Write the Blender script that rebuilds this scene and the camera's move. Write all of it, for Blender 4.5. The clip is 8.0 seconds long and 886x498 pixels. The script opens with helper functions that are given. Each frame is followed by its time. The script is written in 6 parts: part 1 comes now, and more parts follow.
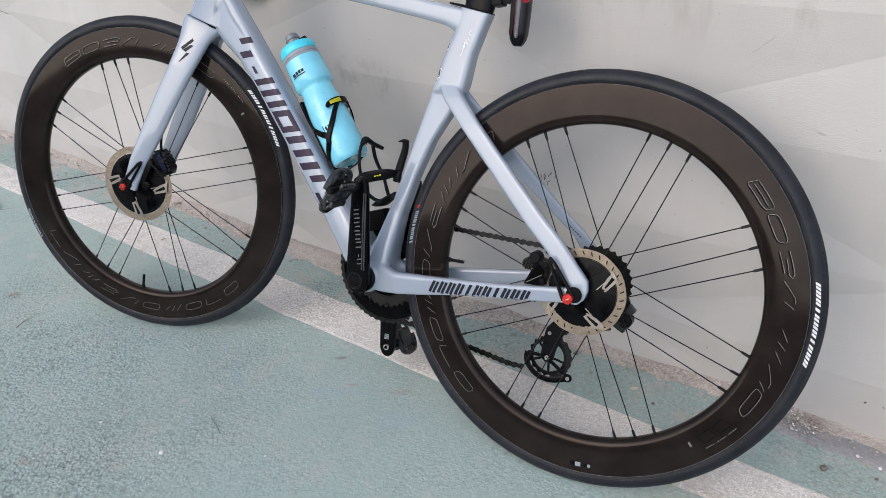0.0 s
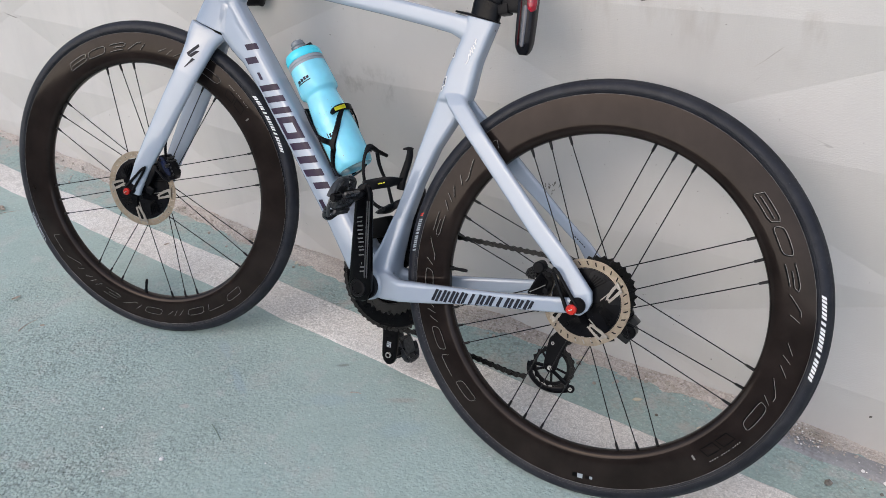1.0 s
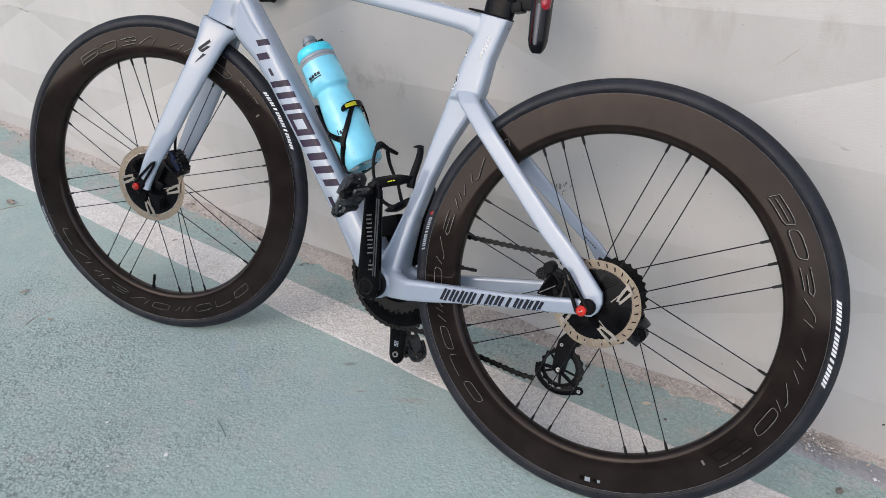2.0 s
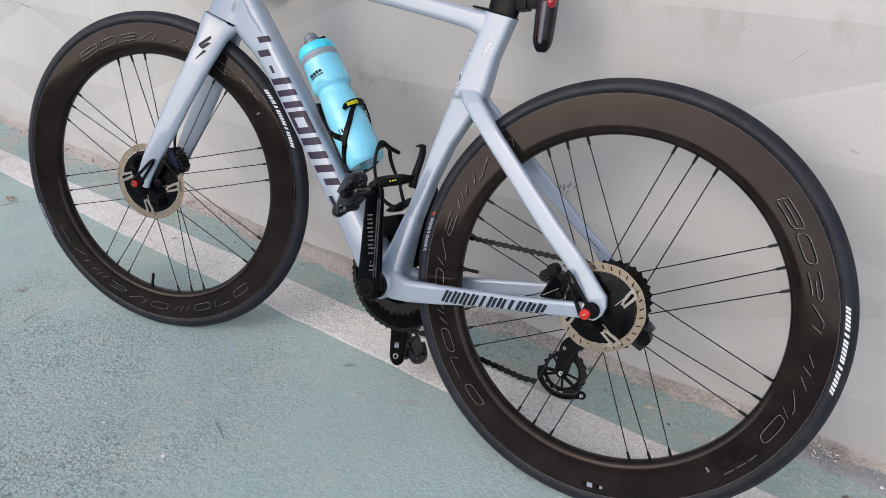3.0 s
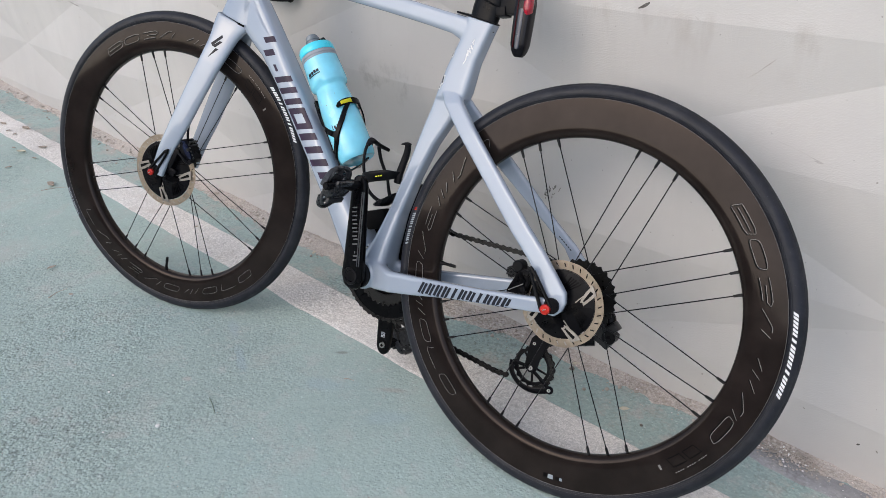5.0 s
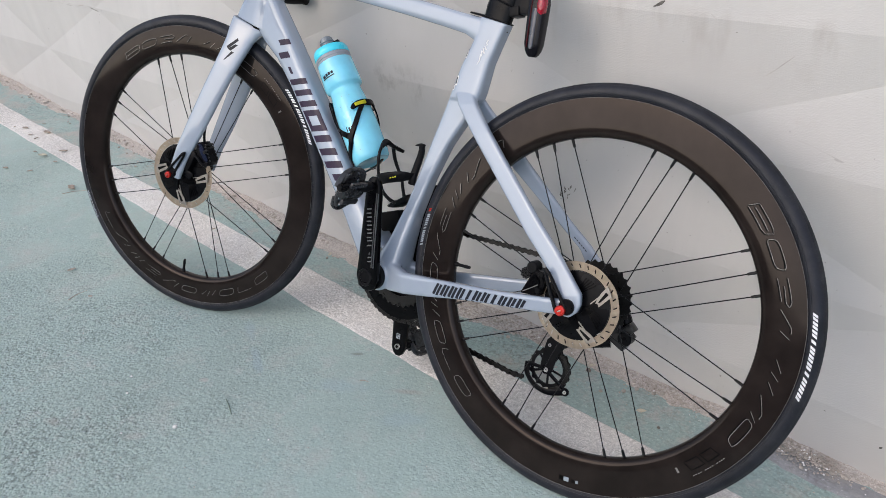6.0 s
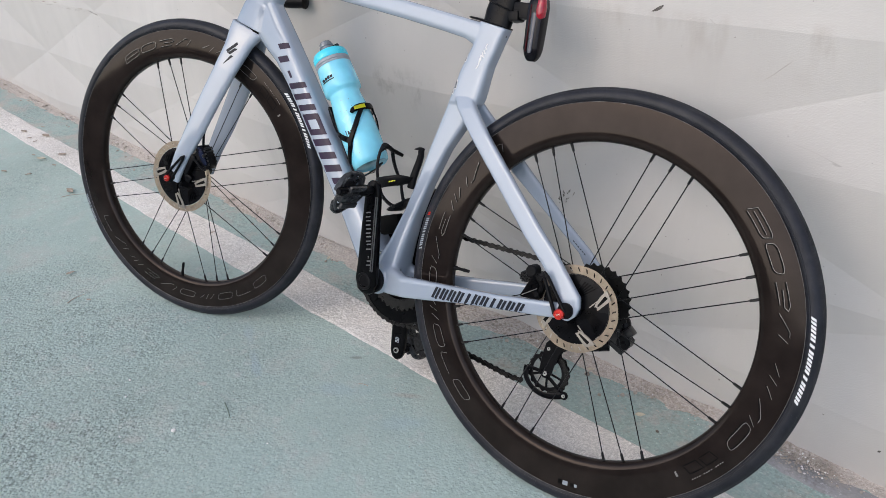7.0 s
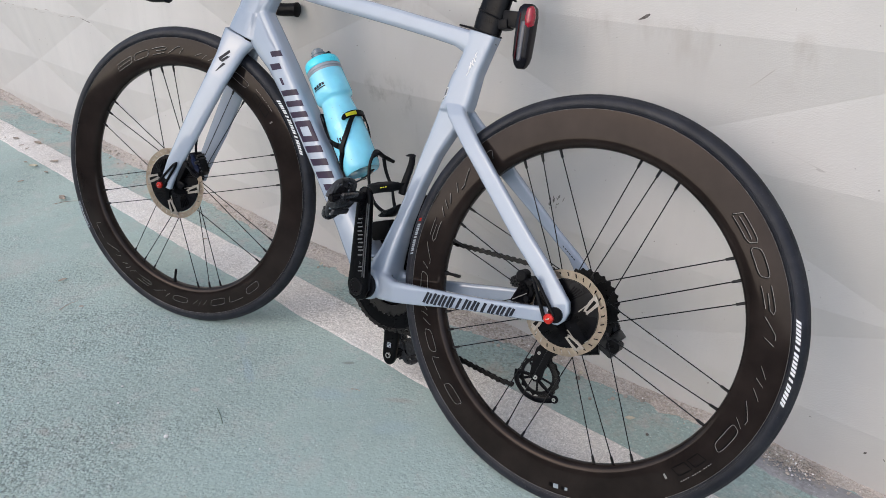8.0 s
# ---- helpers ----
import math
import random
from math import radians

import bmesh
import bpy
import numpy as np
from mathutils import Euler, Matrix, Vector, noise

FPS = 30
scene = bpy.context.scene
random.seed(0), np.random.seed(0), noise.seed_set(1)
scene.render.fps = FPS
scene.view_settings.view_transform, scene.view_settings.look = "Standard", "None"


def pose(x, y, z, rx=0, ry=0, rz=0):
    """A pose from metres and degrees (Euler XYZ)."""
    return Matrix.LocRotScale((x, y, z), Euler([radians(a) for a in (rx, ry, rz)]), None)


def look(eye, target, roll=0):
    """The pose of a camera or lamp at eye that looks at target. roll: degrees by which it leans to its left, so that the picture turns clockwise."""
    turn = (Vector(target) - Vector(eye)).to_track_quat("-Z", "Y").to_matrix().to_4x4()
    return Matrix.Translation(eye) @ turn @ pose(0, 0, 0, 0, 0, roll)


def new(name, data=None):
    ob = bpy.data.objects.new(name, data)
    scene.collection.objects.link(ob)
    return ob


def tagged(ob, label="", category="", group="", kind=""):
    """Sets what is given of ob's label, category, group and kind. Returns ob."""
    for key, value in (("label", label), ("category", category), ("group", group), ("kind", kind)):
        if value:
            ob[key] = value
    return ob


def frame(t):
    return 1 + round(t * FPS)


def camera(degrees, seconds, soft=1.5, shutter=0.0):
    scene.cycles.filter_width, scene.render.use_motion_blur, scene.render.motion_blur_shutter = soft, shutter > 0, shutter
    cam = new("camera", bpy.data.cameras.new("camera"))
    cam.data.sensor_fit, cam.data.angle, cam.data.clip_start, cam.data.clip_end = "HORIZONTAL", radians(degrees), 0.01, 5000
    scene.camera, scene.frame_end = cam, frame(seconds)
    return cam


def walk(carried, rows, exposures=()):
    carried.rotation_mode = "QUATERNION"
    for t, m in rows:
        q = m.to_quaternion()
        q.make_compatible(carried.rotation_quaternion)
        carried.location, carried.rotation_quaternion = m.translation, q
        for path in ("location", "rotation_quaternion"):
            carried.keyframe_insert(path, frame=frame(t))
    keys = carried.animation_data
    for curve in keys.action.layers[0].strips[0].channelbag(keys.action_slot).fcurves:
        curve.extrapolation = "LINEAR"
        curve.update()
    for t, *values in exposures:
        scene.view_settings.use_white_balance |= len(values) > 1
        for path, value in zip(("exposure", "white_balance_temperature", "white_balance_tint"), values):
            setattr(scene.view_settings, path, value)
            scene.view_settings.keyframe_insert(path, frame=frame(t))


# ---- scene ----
cam = camera(62.75, 8.0, 0.5)
# seconds, eye x y z, turns about x y z in degrees
PATH = [
    (0.0, 0.3619, -0.9233, 0.9908, 58.655, 2.762, 33.380),
    (0.5, 0.3568, -0.9228, 0.9930, 58.822, 2.602, 33.649),
    (1.0, 0.3587, -0.9171, 0.9921, 59.132, 2.405, 33.947),
    (1.5, 0.3557, -0.9189, 0.9902, 59.234, 2.187, 34.439),
    (1.7, 0.3545, -0.9177, 0.9880, 59.265, 2.126, 34.640),
    (2.8, 0.3435, -0.9035, 0.9762, 59.270, 1.660, 35.170),
    (3.0, 0.3422, -0.9009, 0.9772, 59.241, 1.653, 35.212),
    (3.5, 0.3410, -0.8991, 0.9787, 59.366, 1.511, 35.340),
    (4.0, 0.3510, -0.9008, 0.9837, 59.687, 1.229, 36.278),
    (4.5, 0.4165, -0.8773, 0.9862, 59.872, 1.229, 38.207),
    (5.0, 0.4794, -0.8692, 0.9832, 59.892, 1.597, 40.057),
    (5.2, 0.4850, -0.8692, 0.9850, 59.680, 1.840, 40.494),
    (6.3, 0.4805, -0.8615, 0.9797, 60.110, 2.540, 41.280),
    (6.5, 0.4795, -0.8639, 0.9796, 60.155, 2.481, 41.192),
    (7.0, 0.4821, -0.8650, 0.9818, 60.330, 2.359, 41.099),
    (7.5, 0.4873, -0.8690, 0.9836, 60.548, 2.322, 40.843),
    (8.0, 0.4923, -0.8702, 0.9866, 60.779, 2.270, 40.549),
]
walk(cam, [(t, pose(x, y, z, a, b, c)) for t, x, y, z, a, b, c in PATH], [(0.0, 0.37), (8.0, 0.37)])

# ---- light ----
world = bpy.data.worlds.new("sky")
scene.world = world
world.use_nodes = True
wn = world.node_tree
bgnode = wn.nodes["Background"]
sky = wn.nodes.new("ShaderNodeTexSky")
sky.sky_type, sky.sun_disc = "NISHITA", False
sky.sun_elevation, sky.sun_rotation = radians(36.5), radians(194)
sky.air_density, sky.dust_density, sky.ozone_density = 1.0, 2.2, 1.0
wn.links.new(sky.outputs[0], bgnode.inputs[0])
bgnode.inputs[1].default_value = 0.15
sun = new("sun", bpy.data.lights.new("sun", "SUN"))
sun.data.energy, sun.data.angle, sun.data.color = 0.92, radians(100), (0.955, 0.945, 1.0)
sun.matrix_world = look((0.8, -3.15, 2.4), (0, 0, 0))


# ---- materials ----
def principled(name):
    m = bpy.data.materials.new(name)
    m.use_nodes = True
    return m, m.node_tree, m.node_tree.nodes["Principled BSDF"]


def noise_node(nt, scale, detail=4.0, rough=0.55, space="Object", stretch=None):
    co = nt.nodes.new("ShaderNodeTexCoord")
    n = nt.nodes.new("ShaderNodeTexNoise")
    n.inputs["Scale"].default_value, n.inputs["Detail"].default_value, n.inputs["Roughness"].default_value = scale, detail, rough
    src = co.outputs[space]
    if stretch:
        mp = nt.nodes.new("ShaderNodeMapping")
        mp.inputs["Scale"].default_value = stretch
        nt.links.new(src, mp.inputs[0])
        src = mp.outputs[0]
    nt.links.new(src, n.inputs["Vector"])
    return n


def ramp(nt, src, stops):
    r = nt.nodes.new("ShaderNodeValToRGB")
    els = r.color_ramp.elements
    while len(els) < len(stops):
        els.new(0.5)
    for e, (p, c) in zip(els, stops):
        e.position, e.color = p, (*c, 1) if len(c) == 3 else c
    nt.links.new(src, r.inputs[0])
    return r


def mix(nt, fac, a, b, mode="MIX"):
    m = nt.nodes.new("ShaderNodeMix")
    m.data_type, m.blend_type = "RGBA", mode
    for sock, v in ((m.inputs[0], fac), (m.inputs[6], a), (m.inputs[7], b)):
        if isinstance(v, bpy.types.NodeSocket):
            nt.links.new(v, sock)
        elif isinstance(v, tuple):
            sock.default_value = (*v, 1)
        else:
            sock.default_value = v
    return m.outputs[2]


def bump(nt, b, src, strength, distance):
    n = nt.nodes.new("ShaderNodeBump")
    n.inputs["Strength"].default_value, n.inputs["Distance"].default_value = strength, distance
    nt.links.new(src, n.inputs["Height"])
    last = b.inputs["Normal"].links
    if last:
        nt.links.new(last[0].from_socket, n.inputs["Normal"])
    nt.links.new(n.outputs[0], b.inputs["Normal"])


def simple(name, color, rough=0.5, metal=0.0, coat=0.0, vary=0.12, scale=60.0, rough_vary=0.1, bumpy=0.0, bump_scale=400.0, alpha=1.0, spec=0.5):
    m, nt, b = principled(name)
    n = noise_node(nt, scale)
    lo = tuple(max(0.0, c * (1 - vary)) for c in color)
    hi = tuple(min(1.0, c * (1 + vary)) for c in color)
    r = ramp(nt, n.outputs["Fac"], [(0.3, lo), (0.7, hi)])
    nt.links.new(r.outputs[0], b.inputs["Base Color"])
    n2 = noise_node(nt, scale * 0.27, 6)
    rr = ramp(nt, n2.outputs["Fac"], [(0.3, (max(0.02, rough - rough_vary),) * 3), (0.7, (min(1, rough + rough_vary),) * 3)])
    nt.links.new(rr.outputs[0], b.inputs["Roughness"])
    b.inputs["Metallic"].default_value, b.inputs["Coat Weight"].default_value = metal, coat
    b.inputs["Coat Roughness"].default_value = 0.04
    b.inputs["Specular IOR Level"].default_value = spec
    if bumpy:
        bump(nt, b, noise_node(nt, bump_scale, 3).outputs["Fac"], bumpy, 0.001)
    return m


M_PAINT = simple("pale_lilac_paint", (0.310, 0.354, 0.420), 0.17, 0.0, 0.9, 0.03, 9, 0.04)
M_RIM = simple("brown_black_carbon", (0.0140, 0.0106, 0.0094), 0.09, 0.0, 0.0, 0.35, 22, 0.03, spec=0.21)
M_RIM.node_tree.nodes["Principled BSDF"].inputs["Specular Tint"].default_value = (1.0, 0.86, 0.80, 1)
M_TYRE = simple("tyre_rubber", (0.0110, 0.0120, 0.0175), 0.46, 0.0, 0, 0.3, 45, 0.1, 0.15, 900, spec=0.28)
M_SIDE_RIDGE = simple("smooth_tyre_ridge", (0.012, 0.0135, 0.018), 0.42, 0.0, 0, 0.3, 60, spec=0.4)
M_TREAD = simple("worn_tread_rubber", (0.012, 0.0135, 0.018), 0.66, 0.0, 0, 0.4, 70, 0.1, 0.3, 1200, spec=0.3)
for m in (M_TYRE, M_TREAD):
    # road dust rubbed into the rubber, and fine scuffs along it
    nt = m.node_tree
    b = nt.nodes["Principled BSDF"]
    film = noise_node(nt, 16, 6, 0.7)
    c = mix(nt, ramp(nt, film.outputs["Fac"], [(0.46, (0, 0, 0)), (0.74, (0.5, 0.5, 0.5))]).outputs[0], b.inputs["Base Color"].links[0].from_socket, (0.045, 0.046, 0.052))
    speck = noise_node(nt, 240, 3, 0.7)
    c = mix(nt, ramp(nt, speck.outputs["Fac"], [(0.66, (0, 0, 0)), (0.74, (0.6, 0.6, 0.6))]).outputs[0], c, (0.085, 0.085, 0.09))
    nt.links.new(c, b.inputs["Base Color"])
M_BLACK = simple("satin_black_metal", (0.004, 0.004, 0.005), 0.26, 0.0, 0.0, 0.4, 60, spec=0.11)
M_PLASTIC = simple("black_plastic", (0.005, 0.005, 0.006), 0.40, 0.0, 0, 0.4, 80, 0.12, 0.2, 700, spec=0.11)
M_GLOSS = simple("gloss_black_carbon", (0.003, 0.003, 0.0035), 0.10, 0.0, 0.0, 0.4, 30, 0.04, spec=0.09)
M_BLUEBLACK = simple("gloss_blue_black_alloy", (0.012, 0.018, 0.050), 0.16, 0.4, 0.0, 0.3, 60, 0.04, spec=0.8)
M_RIDGE = simple("ridge_highlight_grey", (0.055, 0.055, 0.058), 0.20, 0.0, 0.0, 0.3, 40, 0.05, spec=1.0)
M_SPOKE = simple("black_spoke_steel", (0.004, 0.004, 0.005), 0.4, 0.0, spec=0.25)
M_ROTOR = simple("tan_tinted_brake_steel", (0.46, 0.39, 0.31), 0.42, 0.75, 0, 0.14, 120, 0.1)
M_ROTOR_ARM = simple("pale_brake_steel", (0.32, 0.295, 0.265), 0.42, 0.75, 0, 0.10, 120, 0.1)
M_ALLOY = simple("bright_alloy", (0.52, 0.51, 0.49), 0.33, 0.85, 0, 0.08, 80)
M_CHAIN = simple("grimy_chain_steel", (0.009, 0.0085, 0.008), 0.36, 0.12, 0, 0.5, 300, 0.15, spec=0.3)
M_RED = simple("red_anodised_alloy", (0.60, 0.025, 0.015), 0.26, 0.55, 0.5, 0.15, 140)
M_DECAL = simple("dark_violet_decal", (0.026, 0.014, 0.036), 0.35, 0.0, 0.0, 0.3, 25, spec=0.25)
M_DECAL_DARK = simple("black_blue_decal", (0.010, 0.012, 0.019), 0.4, 0.0, 0.0, 0.2, 25, spec=0.2)
M_WHITE = simple("white_tyre_print", (0.72, 0.72, 0.72), 0.6, 0, 0, 0.1, 220)
M_LINE = simple("silver_rim_outline", (0.20, 0.19, 0.18), 0.4, 0.2, 0, 0.3, 90)
M_LINE_DARK = simple("gloss_black_rim_print", (0.002, 0.002, 0.002), 0.4, 0, 0.0, 0.2, 90, spec=0.05)
M_BOTTLE = simple("cyan_bottle_plastic", (0.21, 0.64, 0.80), 0.22, 0.0, 0.6, 0.08, 30, 0.08)
M_BOTTLE.node_tree.nodes["Principled BSDF"].inputs["Subsurface Weight"].default_value = 0.25
M_BOTTLE.node_tree.nodes["Principled BSDF"].inputs["Subsurface Radius"].default_value = (0.004, 0.008, 0.01)
M_CAP = simple("bright_cyan_cap", (0.06, 0.64, 0.80), 0.3, 0.0, 0.2, 0.05, 40)
M_GREYBAND = simple("grey_cap_band", (0.27, 0.30, 0.33), 0.45, 0.0, 0, 0.08, 60)
M_NOZZLE = simple("smoky_grey_nozzle", (0.16, 0.18, 0.20), 0.25, 0.0, 0.2, 0.15, 60)
M_YELLOW = simple("acid_yellow_print", (0.80, 0.78, 0.03), 0.45, 0, 0, 0.05, 60)
M_REDLENS = simple("dark_red_lens", (0.30, 0.008, 0.022), 0.16, 0, 0.3, 0.25, 200)
M_REDSTRIP = simple("deep_red_strip", (0.040, 0.001, 0.004), 0.4, 0, 0.0, 0.3, 200, spec=0.08)
M_LIGHTBODY = simple("gloss_black_plastic", (0.004, 0.0035, 0.006), 0.25, 0, 0, 0.3, 60, 0.05, spec=0.2)
M_LENS = simple("smoky_light_lens", (0.045, 0.049, 0.065), 0.25, 0, 0.1, 0.15, 60)
M_DARKSTONE = simple("dark_grey_brown_stone", (0.17, 0.15, 0.13), 0.8, 0, 0, 0.4, 130, 0.1, 0.5, 300)
M_PEBBLE = simple("mixed_grey_pebble", (0.42, 0.37, 0.32), 0.85, 0, 0, 0.3, 30, 0.1, 0.4, 300)
M_LEAF = simple("dry_brown_leaf", (0.38, 0.315, 0.255), 0.8, 0, 0, 0.3, 60)
M_CHALK = simple("white_chip", (0.75, 0.74, 0.72), 0.7, 0, 0, 0.08, 90)
M_SCUFF = simple("dark_scuff", (0.22, 0.205, 0.19), 0.85, 0, 0, 0.45, 120)
M_PRINT = simple("grey_print", (0.10, 0.10, 0.103), 0.35, 0, 0, 0.2, 90)
M_PEDAL = simple("scuffed_black_pedal", (0.022, 0.022, 0.024), 0.28, 0.0, 0, 0.6, 140, 0.14, 0.35, 260, spec=0.5)
M_FIN = simple("dull_black_alloy_fin", (0.012, 0.012, 0.013), 0.36, 0.2, 0, 0.4, 90, spec=0.5)
M_PEDAL_WORN = simple("grey_worn_plastic", (0.042, 0.042, 0.045), 0.38, 0.0, 0, 0.7, 160, 0.14, 0.35, 260, spec=0.5)
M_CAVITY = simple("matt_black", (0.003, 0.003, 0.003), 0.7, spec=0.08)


def ground_material(name, base, grit, worn, worn_amount, pit=0.42, grain_depth=0.10, relief=1.0, dust=(0.45, 0.66), dust_color=(0.42, 0.385, 0.35), patchy=True, stains=(), grain_scale=260):
    """Painted aggregate: broad wear, rough and smooth patches, pits between the grains, blown dust."""
    m, nt, b = principled(name)
    big = noise_node(nt, 1.9, 5, 0.62)
    mid = noise_node(nt, 21, 6, 0.65)
    dent = noise_node(nt, 135, 2.5, 0.6)
    c = mix(nt, ramp(nt, big.outputs["Fac"], [(0.32, (0, 0, 0)), (0.7, (1, 1, 1))]).outputs[0], tuple(v * 0.86 for v in base), tuple(min(1, v * 1.10) for v in base))
    tint = noise_node(nt, 2.7, 3, 0.5)
    c = mix(nt, ramp(nt, tint.outputs["Color"], [(0.50, (0, 0, 0)), (0.68, (0.4, 0.4, 0.4))]).outputs[0], c, (base[0] * 0.92, base[1] * 0.985, base[2] * 1.03))
    c = mix(nt, ramp(nt, mid.outputs["Fac"], [(0.60 - worn_amount, (0, 0, 0)), (0.80 - worn_amount * 0.6, (1, 1, 1))]).outputs[0], c, worn)
    co = nt.nodes.new("ShaderNodeTexCoord")
    vo = nt.nodes.new("ShaderNodeTexVoronoi")
    vo.inputs["Scale"].default_value = grain_scale
    nt.links.new(co.outputs["Object"], vo.inputs["Vector"])
    bw = nt.nodes.new("ShaderNodeSeparateColor")
    nt.links.new(vo.outputs["Color"], bw.inputs[0])
    g = grain_depth
    grain = ramp(nt, bw.outputs[0], [(0.0, (1 - g,) * 3), (0.5, (1.0, 1.0, 1.0)), (1.0, (1 + g,) * 3)])
    c = mix(nt, 1.0, c, grain.outputs[0], "MULTIPLY")
    patch = noise_node(nt, 3.4, 5, 0.6)
    rough_spots = ramp(nt, patch.outputs["Fac"], [(0.44, (0.30, 0.30, 0.30)), (0.62, (1, 1, 1))]).outputs[0]
    if patchy:
        # the coating has worn through most away from the wall, short of the bicycle
        far = nt.nodes.new("ShaderNodeVectorMath")
        far.operation = "DISTANCE"
        far.inputs[1].default_value = (-0.95, -0.75, 0)
        nt.links.new(co.outputs["Object"], far.inputs[0])
        near = nt.nodes.new("ShaderNodeMapRange")
        near.interpolation_type = "SMOOTHSTEP"
        near.inputs["From Min"].default_value, near.inputs["From Max"].default_value = 0.80, 0.20
        nt.links.new(far.outputs["Value"], near.inputs["Value"])
        rough_spots = mix(nt, near.outputs["Result"], mix(nt, 1.0, rough_spots, (0.42, 0.42, 0.42), "MULTIPLY"), mix(nt, 0.55, (1.0, 1.0, 1.0), rough_spots))
    hollow = noise_node(nt, 88, 4, 0.70)
    hollow.inputs["Distortion"].default_value = 0.6
    pits = ramp(nt, hollow.outputs["Fac"], [(pit - 0.09, (1, 1, 1)), (pit, (0, 0, 0))])
    # reddish dust trodden in, in loose patches
    blush = noise_node(nt, 7.5, 5, 0.66)
    c = mix(nt, ramp(nt, blush.outputs["Fac"], [(0.53, (0, 0, 0)), (0.72, (0.42, 0.42, 0.42))]).outputs[0], c, (0.44, 0.405, 0.375))
    # grains of stone under the coating, with dark hollows between the coarse ones
    grains = nt.nodes.new("ShaderNodeTexVoronoi")
    grains.feature = "SMOOTH_F1"
    grains.inputs["Scale"].default_value, grains.inputs["Smoothness"].default_value = 150, 0.5
    nt.links.new(co.outputs["Object"], grains.inputs["Vector"])
    gaps = mix(nt, 1.0, ramp(nt, grains.outputs["Distance"], [(0.36, (0, 0, 0)), (0.62, (1, 1, 1))]).outputs[0], ramp(nt, hollow.outputs["Fac"], [(0.36, (1, 1, 1)), (0.56, (0.12, 0.12, 0.12))]).outputs[0], "MULTIPLY")
    fac = mix(nt, 1.0, pits.outputs[0], gaps, "SCREEN")
    c = mix(nt, mix(nt, 1.0, fac, rough_spots, "MULTIPLY"), c, grit)
    pale = noise_node(nt, 150, 3, 0.6)
    c = mix(nt, ramp(nt, pale.outputs["Fac"], [(0.63, (0, 0, 0)), (0.70, (0.6, 0.6, 0.6))]).outputs[0], c, tuple(min(1, v * 1.4 + 0.06) for v in base))
    rust = noise_node(nt, 6.3, 6, 0.68)
    c = mix(nt, ramp(nt, rust.outputs["Fac"], [(dust[1] - 0.03, (0, 0, 0)), (dust[1] + 0.10, (dust[0],) * 3)]).outputs[0], c, dust_color)
    for cx, cy, rx, ry, turn, color, amount in stains:
        # old spills, ragged at the edge
        mp = nt.nodes.new("ShaderNodeMapping")
        mp.vector_type = "TEXTURE"
        mp.inputs["Location"].default_value = (cx, cy, 0)
        mp.inputs["Rotation"].default_value = (0, 0, radians(turn))
        mp.inputs["Scale"].default_value = (rx, ry, 1)
        nt.links.new(co.outputs["Object"], mp.inputs[0])
        size = nt.nodes.new("ShaderNodeVectorMath")
        size.operation = "LENGTH"
        nt.links.new(mp.outputs[0], size.inputs[0])
        ragged = nt.nodes.new("ShaderNodeMath")
        ragged.operation = "MULTIPLY_ADD"
        nt.links.new(mid.outputs["Fac"], ragged.inputs[0])
        ragged.inputs[1].default_value = 1.1
        nt.links.new(size.outputs["Value"], ragged.inputs[2])
        c = mix(nt, ramp(nt, ragged.outputs[0], [(0.70, (amount,) * 3), (1.0, (0, 0, 0))]).outputs[0], c, color)
    nt.links.new(c, b.inputs["Base Color"])
    b.inputs["Roughness"].default_value = 0.72
    b.inputs["Specular IOR Level"].default_value = 0.4
    height = ramp(nt, dent.outputs["Fac"], [(0.34, (0, 0, 0)), (0.62, (1, 1, 1))])
    bump(nt, b, mix(nt, 1.0, height.outputs[0], rough_spots, "MULTIPLY"), 0.8, 0.0014 * relief)
    bump(nt, b, mix(nt, 1.0, ramp(nt, grains.outputs["Distance"], [(0.12, (1, 1, 1)), (0.62, (0, 0, 0))]).outputs[0], rough_spots, "MULTIPLY"), 1.0, 0.0017 * relief)
    bump(nt, b, vo.outputs["Distance"], 0.3, 0.0013 * relief)
    bump(nt, b, mid.outputs["Fac"], 0.4, 0.006 * relief)
    return m


M_GROUND = ground_material("green_painted_asphalt", (0.374, 0.463, 0.428), (0.150, 0.185, 0.170), (0.45, 0.48, 0.455), 0.05, 0.44, 0.05,
                           stains=((-0.518, -0.066, 0.045, 0.012, 38, (0.20, 0.22, 0.20), 0.8), (-0.352, -0.090, 0.10, 0.024, 31, (0.34, 0.335, 0.30), 0.75), (-0.47, -0.16, 0.16, 0.05, 35, (0.33, 0.42, 0.43), 0.6), (-0.30, -0.15, 0.14, 0.05, 40, (0.34, 0.43, 0.435), 0.6), (-0.676, -0.22, 0.15, 0.03, -28, (0.315, 0.395, 0.415), 0.7), (-0.78, -0.16, 0.12, 0.03, -30, (0.32, 0.40, 0.415), 0.6), (-0.71, -0.328, 0.03, 0.02, 20, (0.45, 0.41, 0.38), 0.7), (-0.84, -0.59, 0.06, 0.03, 20, (0.33, 0.315, 0.29), 0.6), (-0.67, -0.505, 0.06, 0.03, 50, (0.40, 0.39, 0.36), 0.5)))
M_VERGE = ground_material("fresher_green_paint", (0.335, 0.425, 0.395), (0.19, 0.22, 0.20), (0.44, 0.445, 0.42), 0.08, 0.38, 0.10, 0.6, (0.8, 0.54), (0.44, 0.39, 0.345), False)
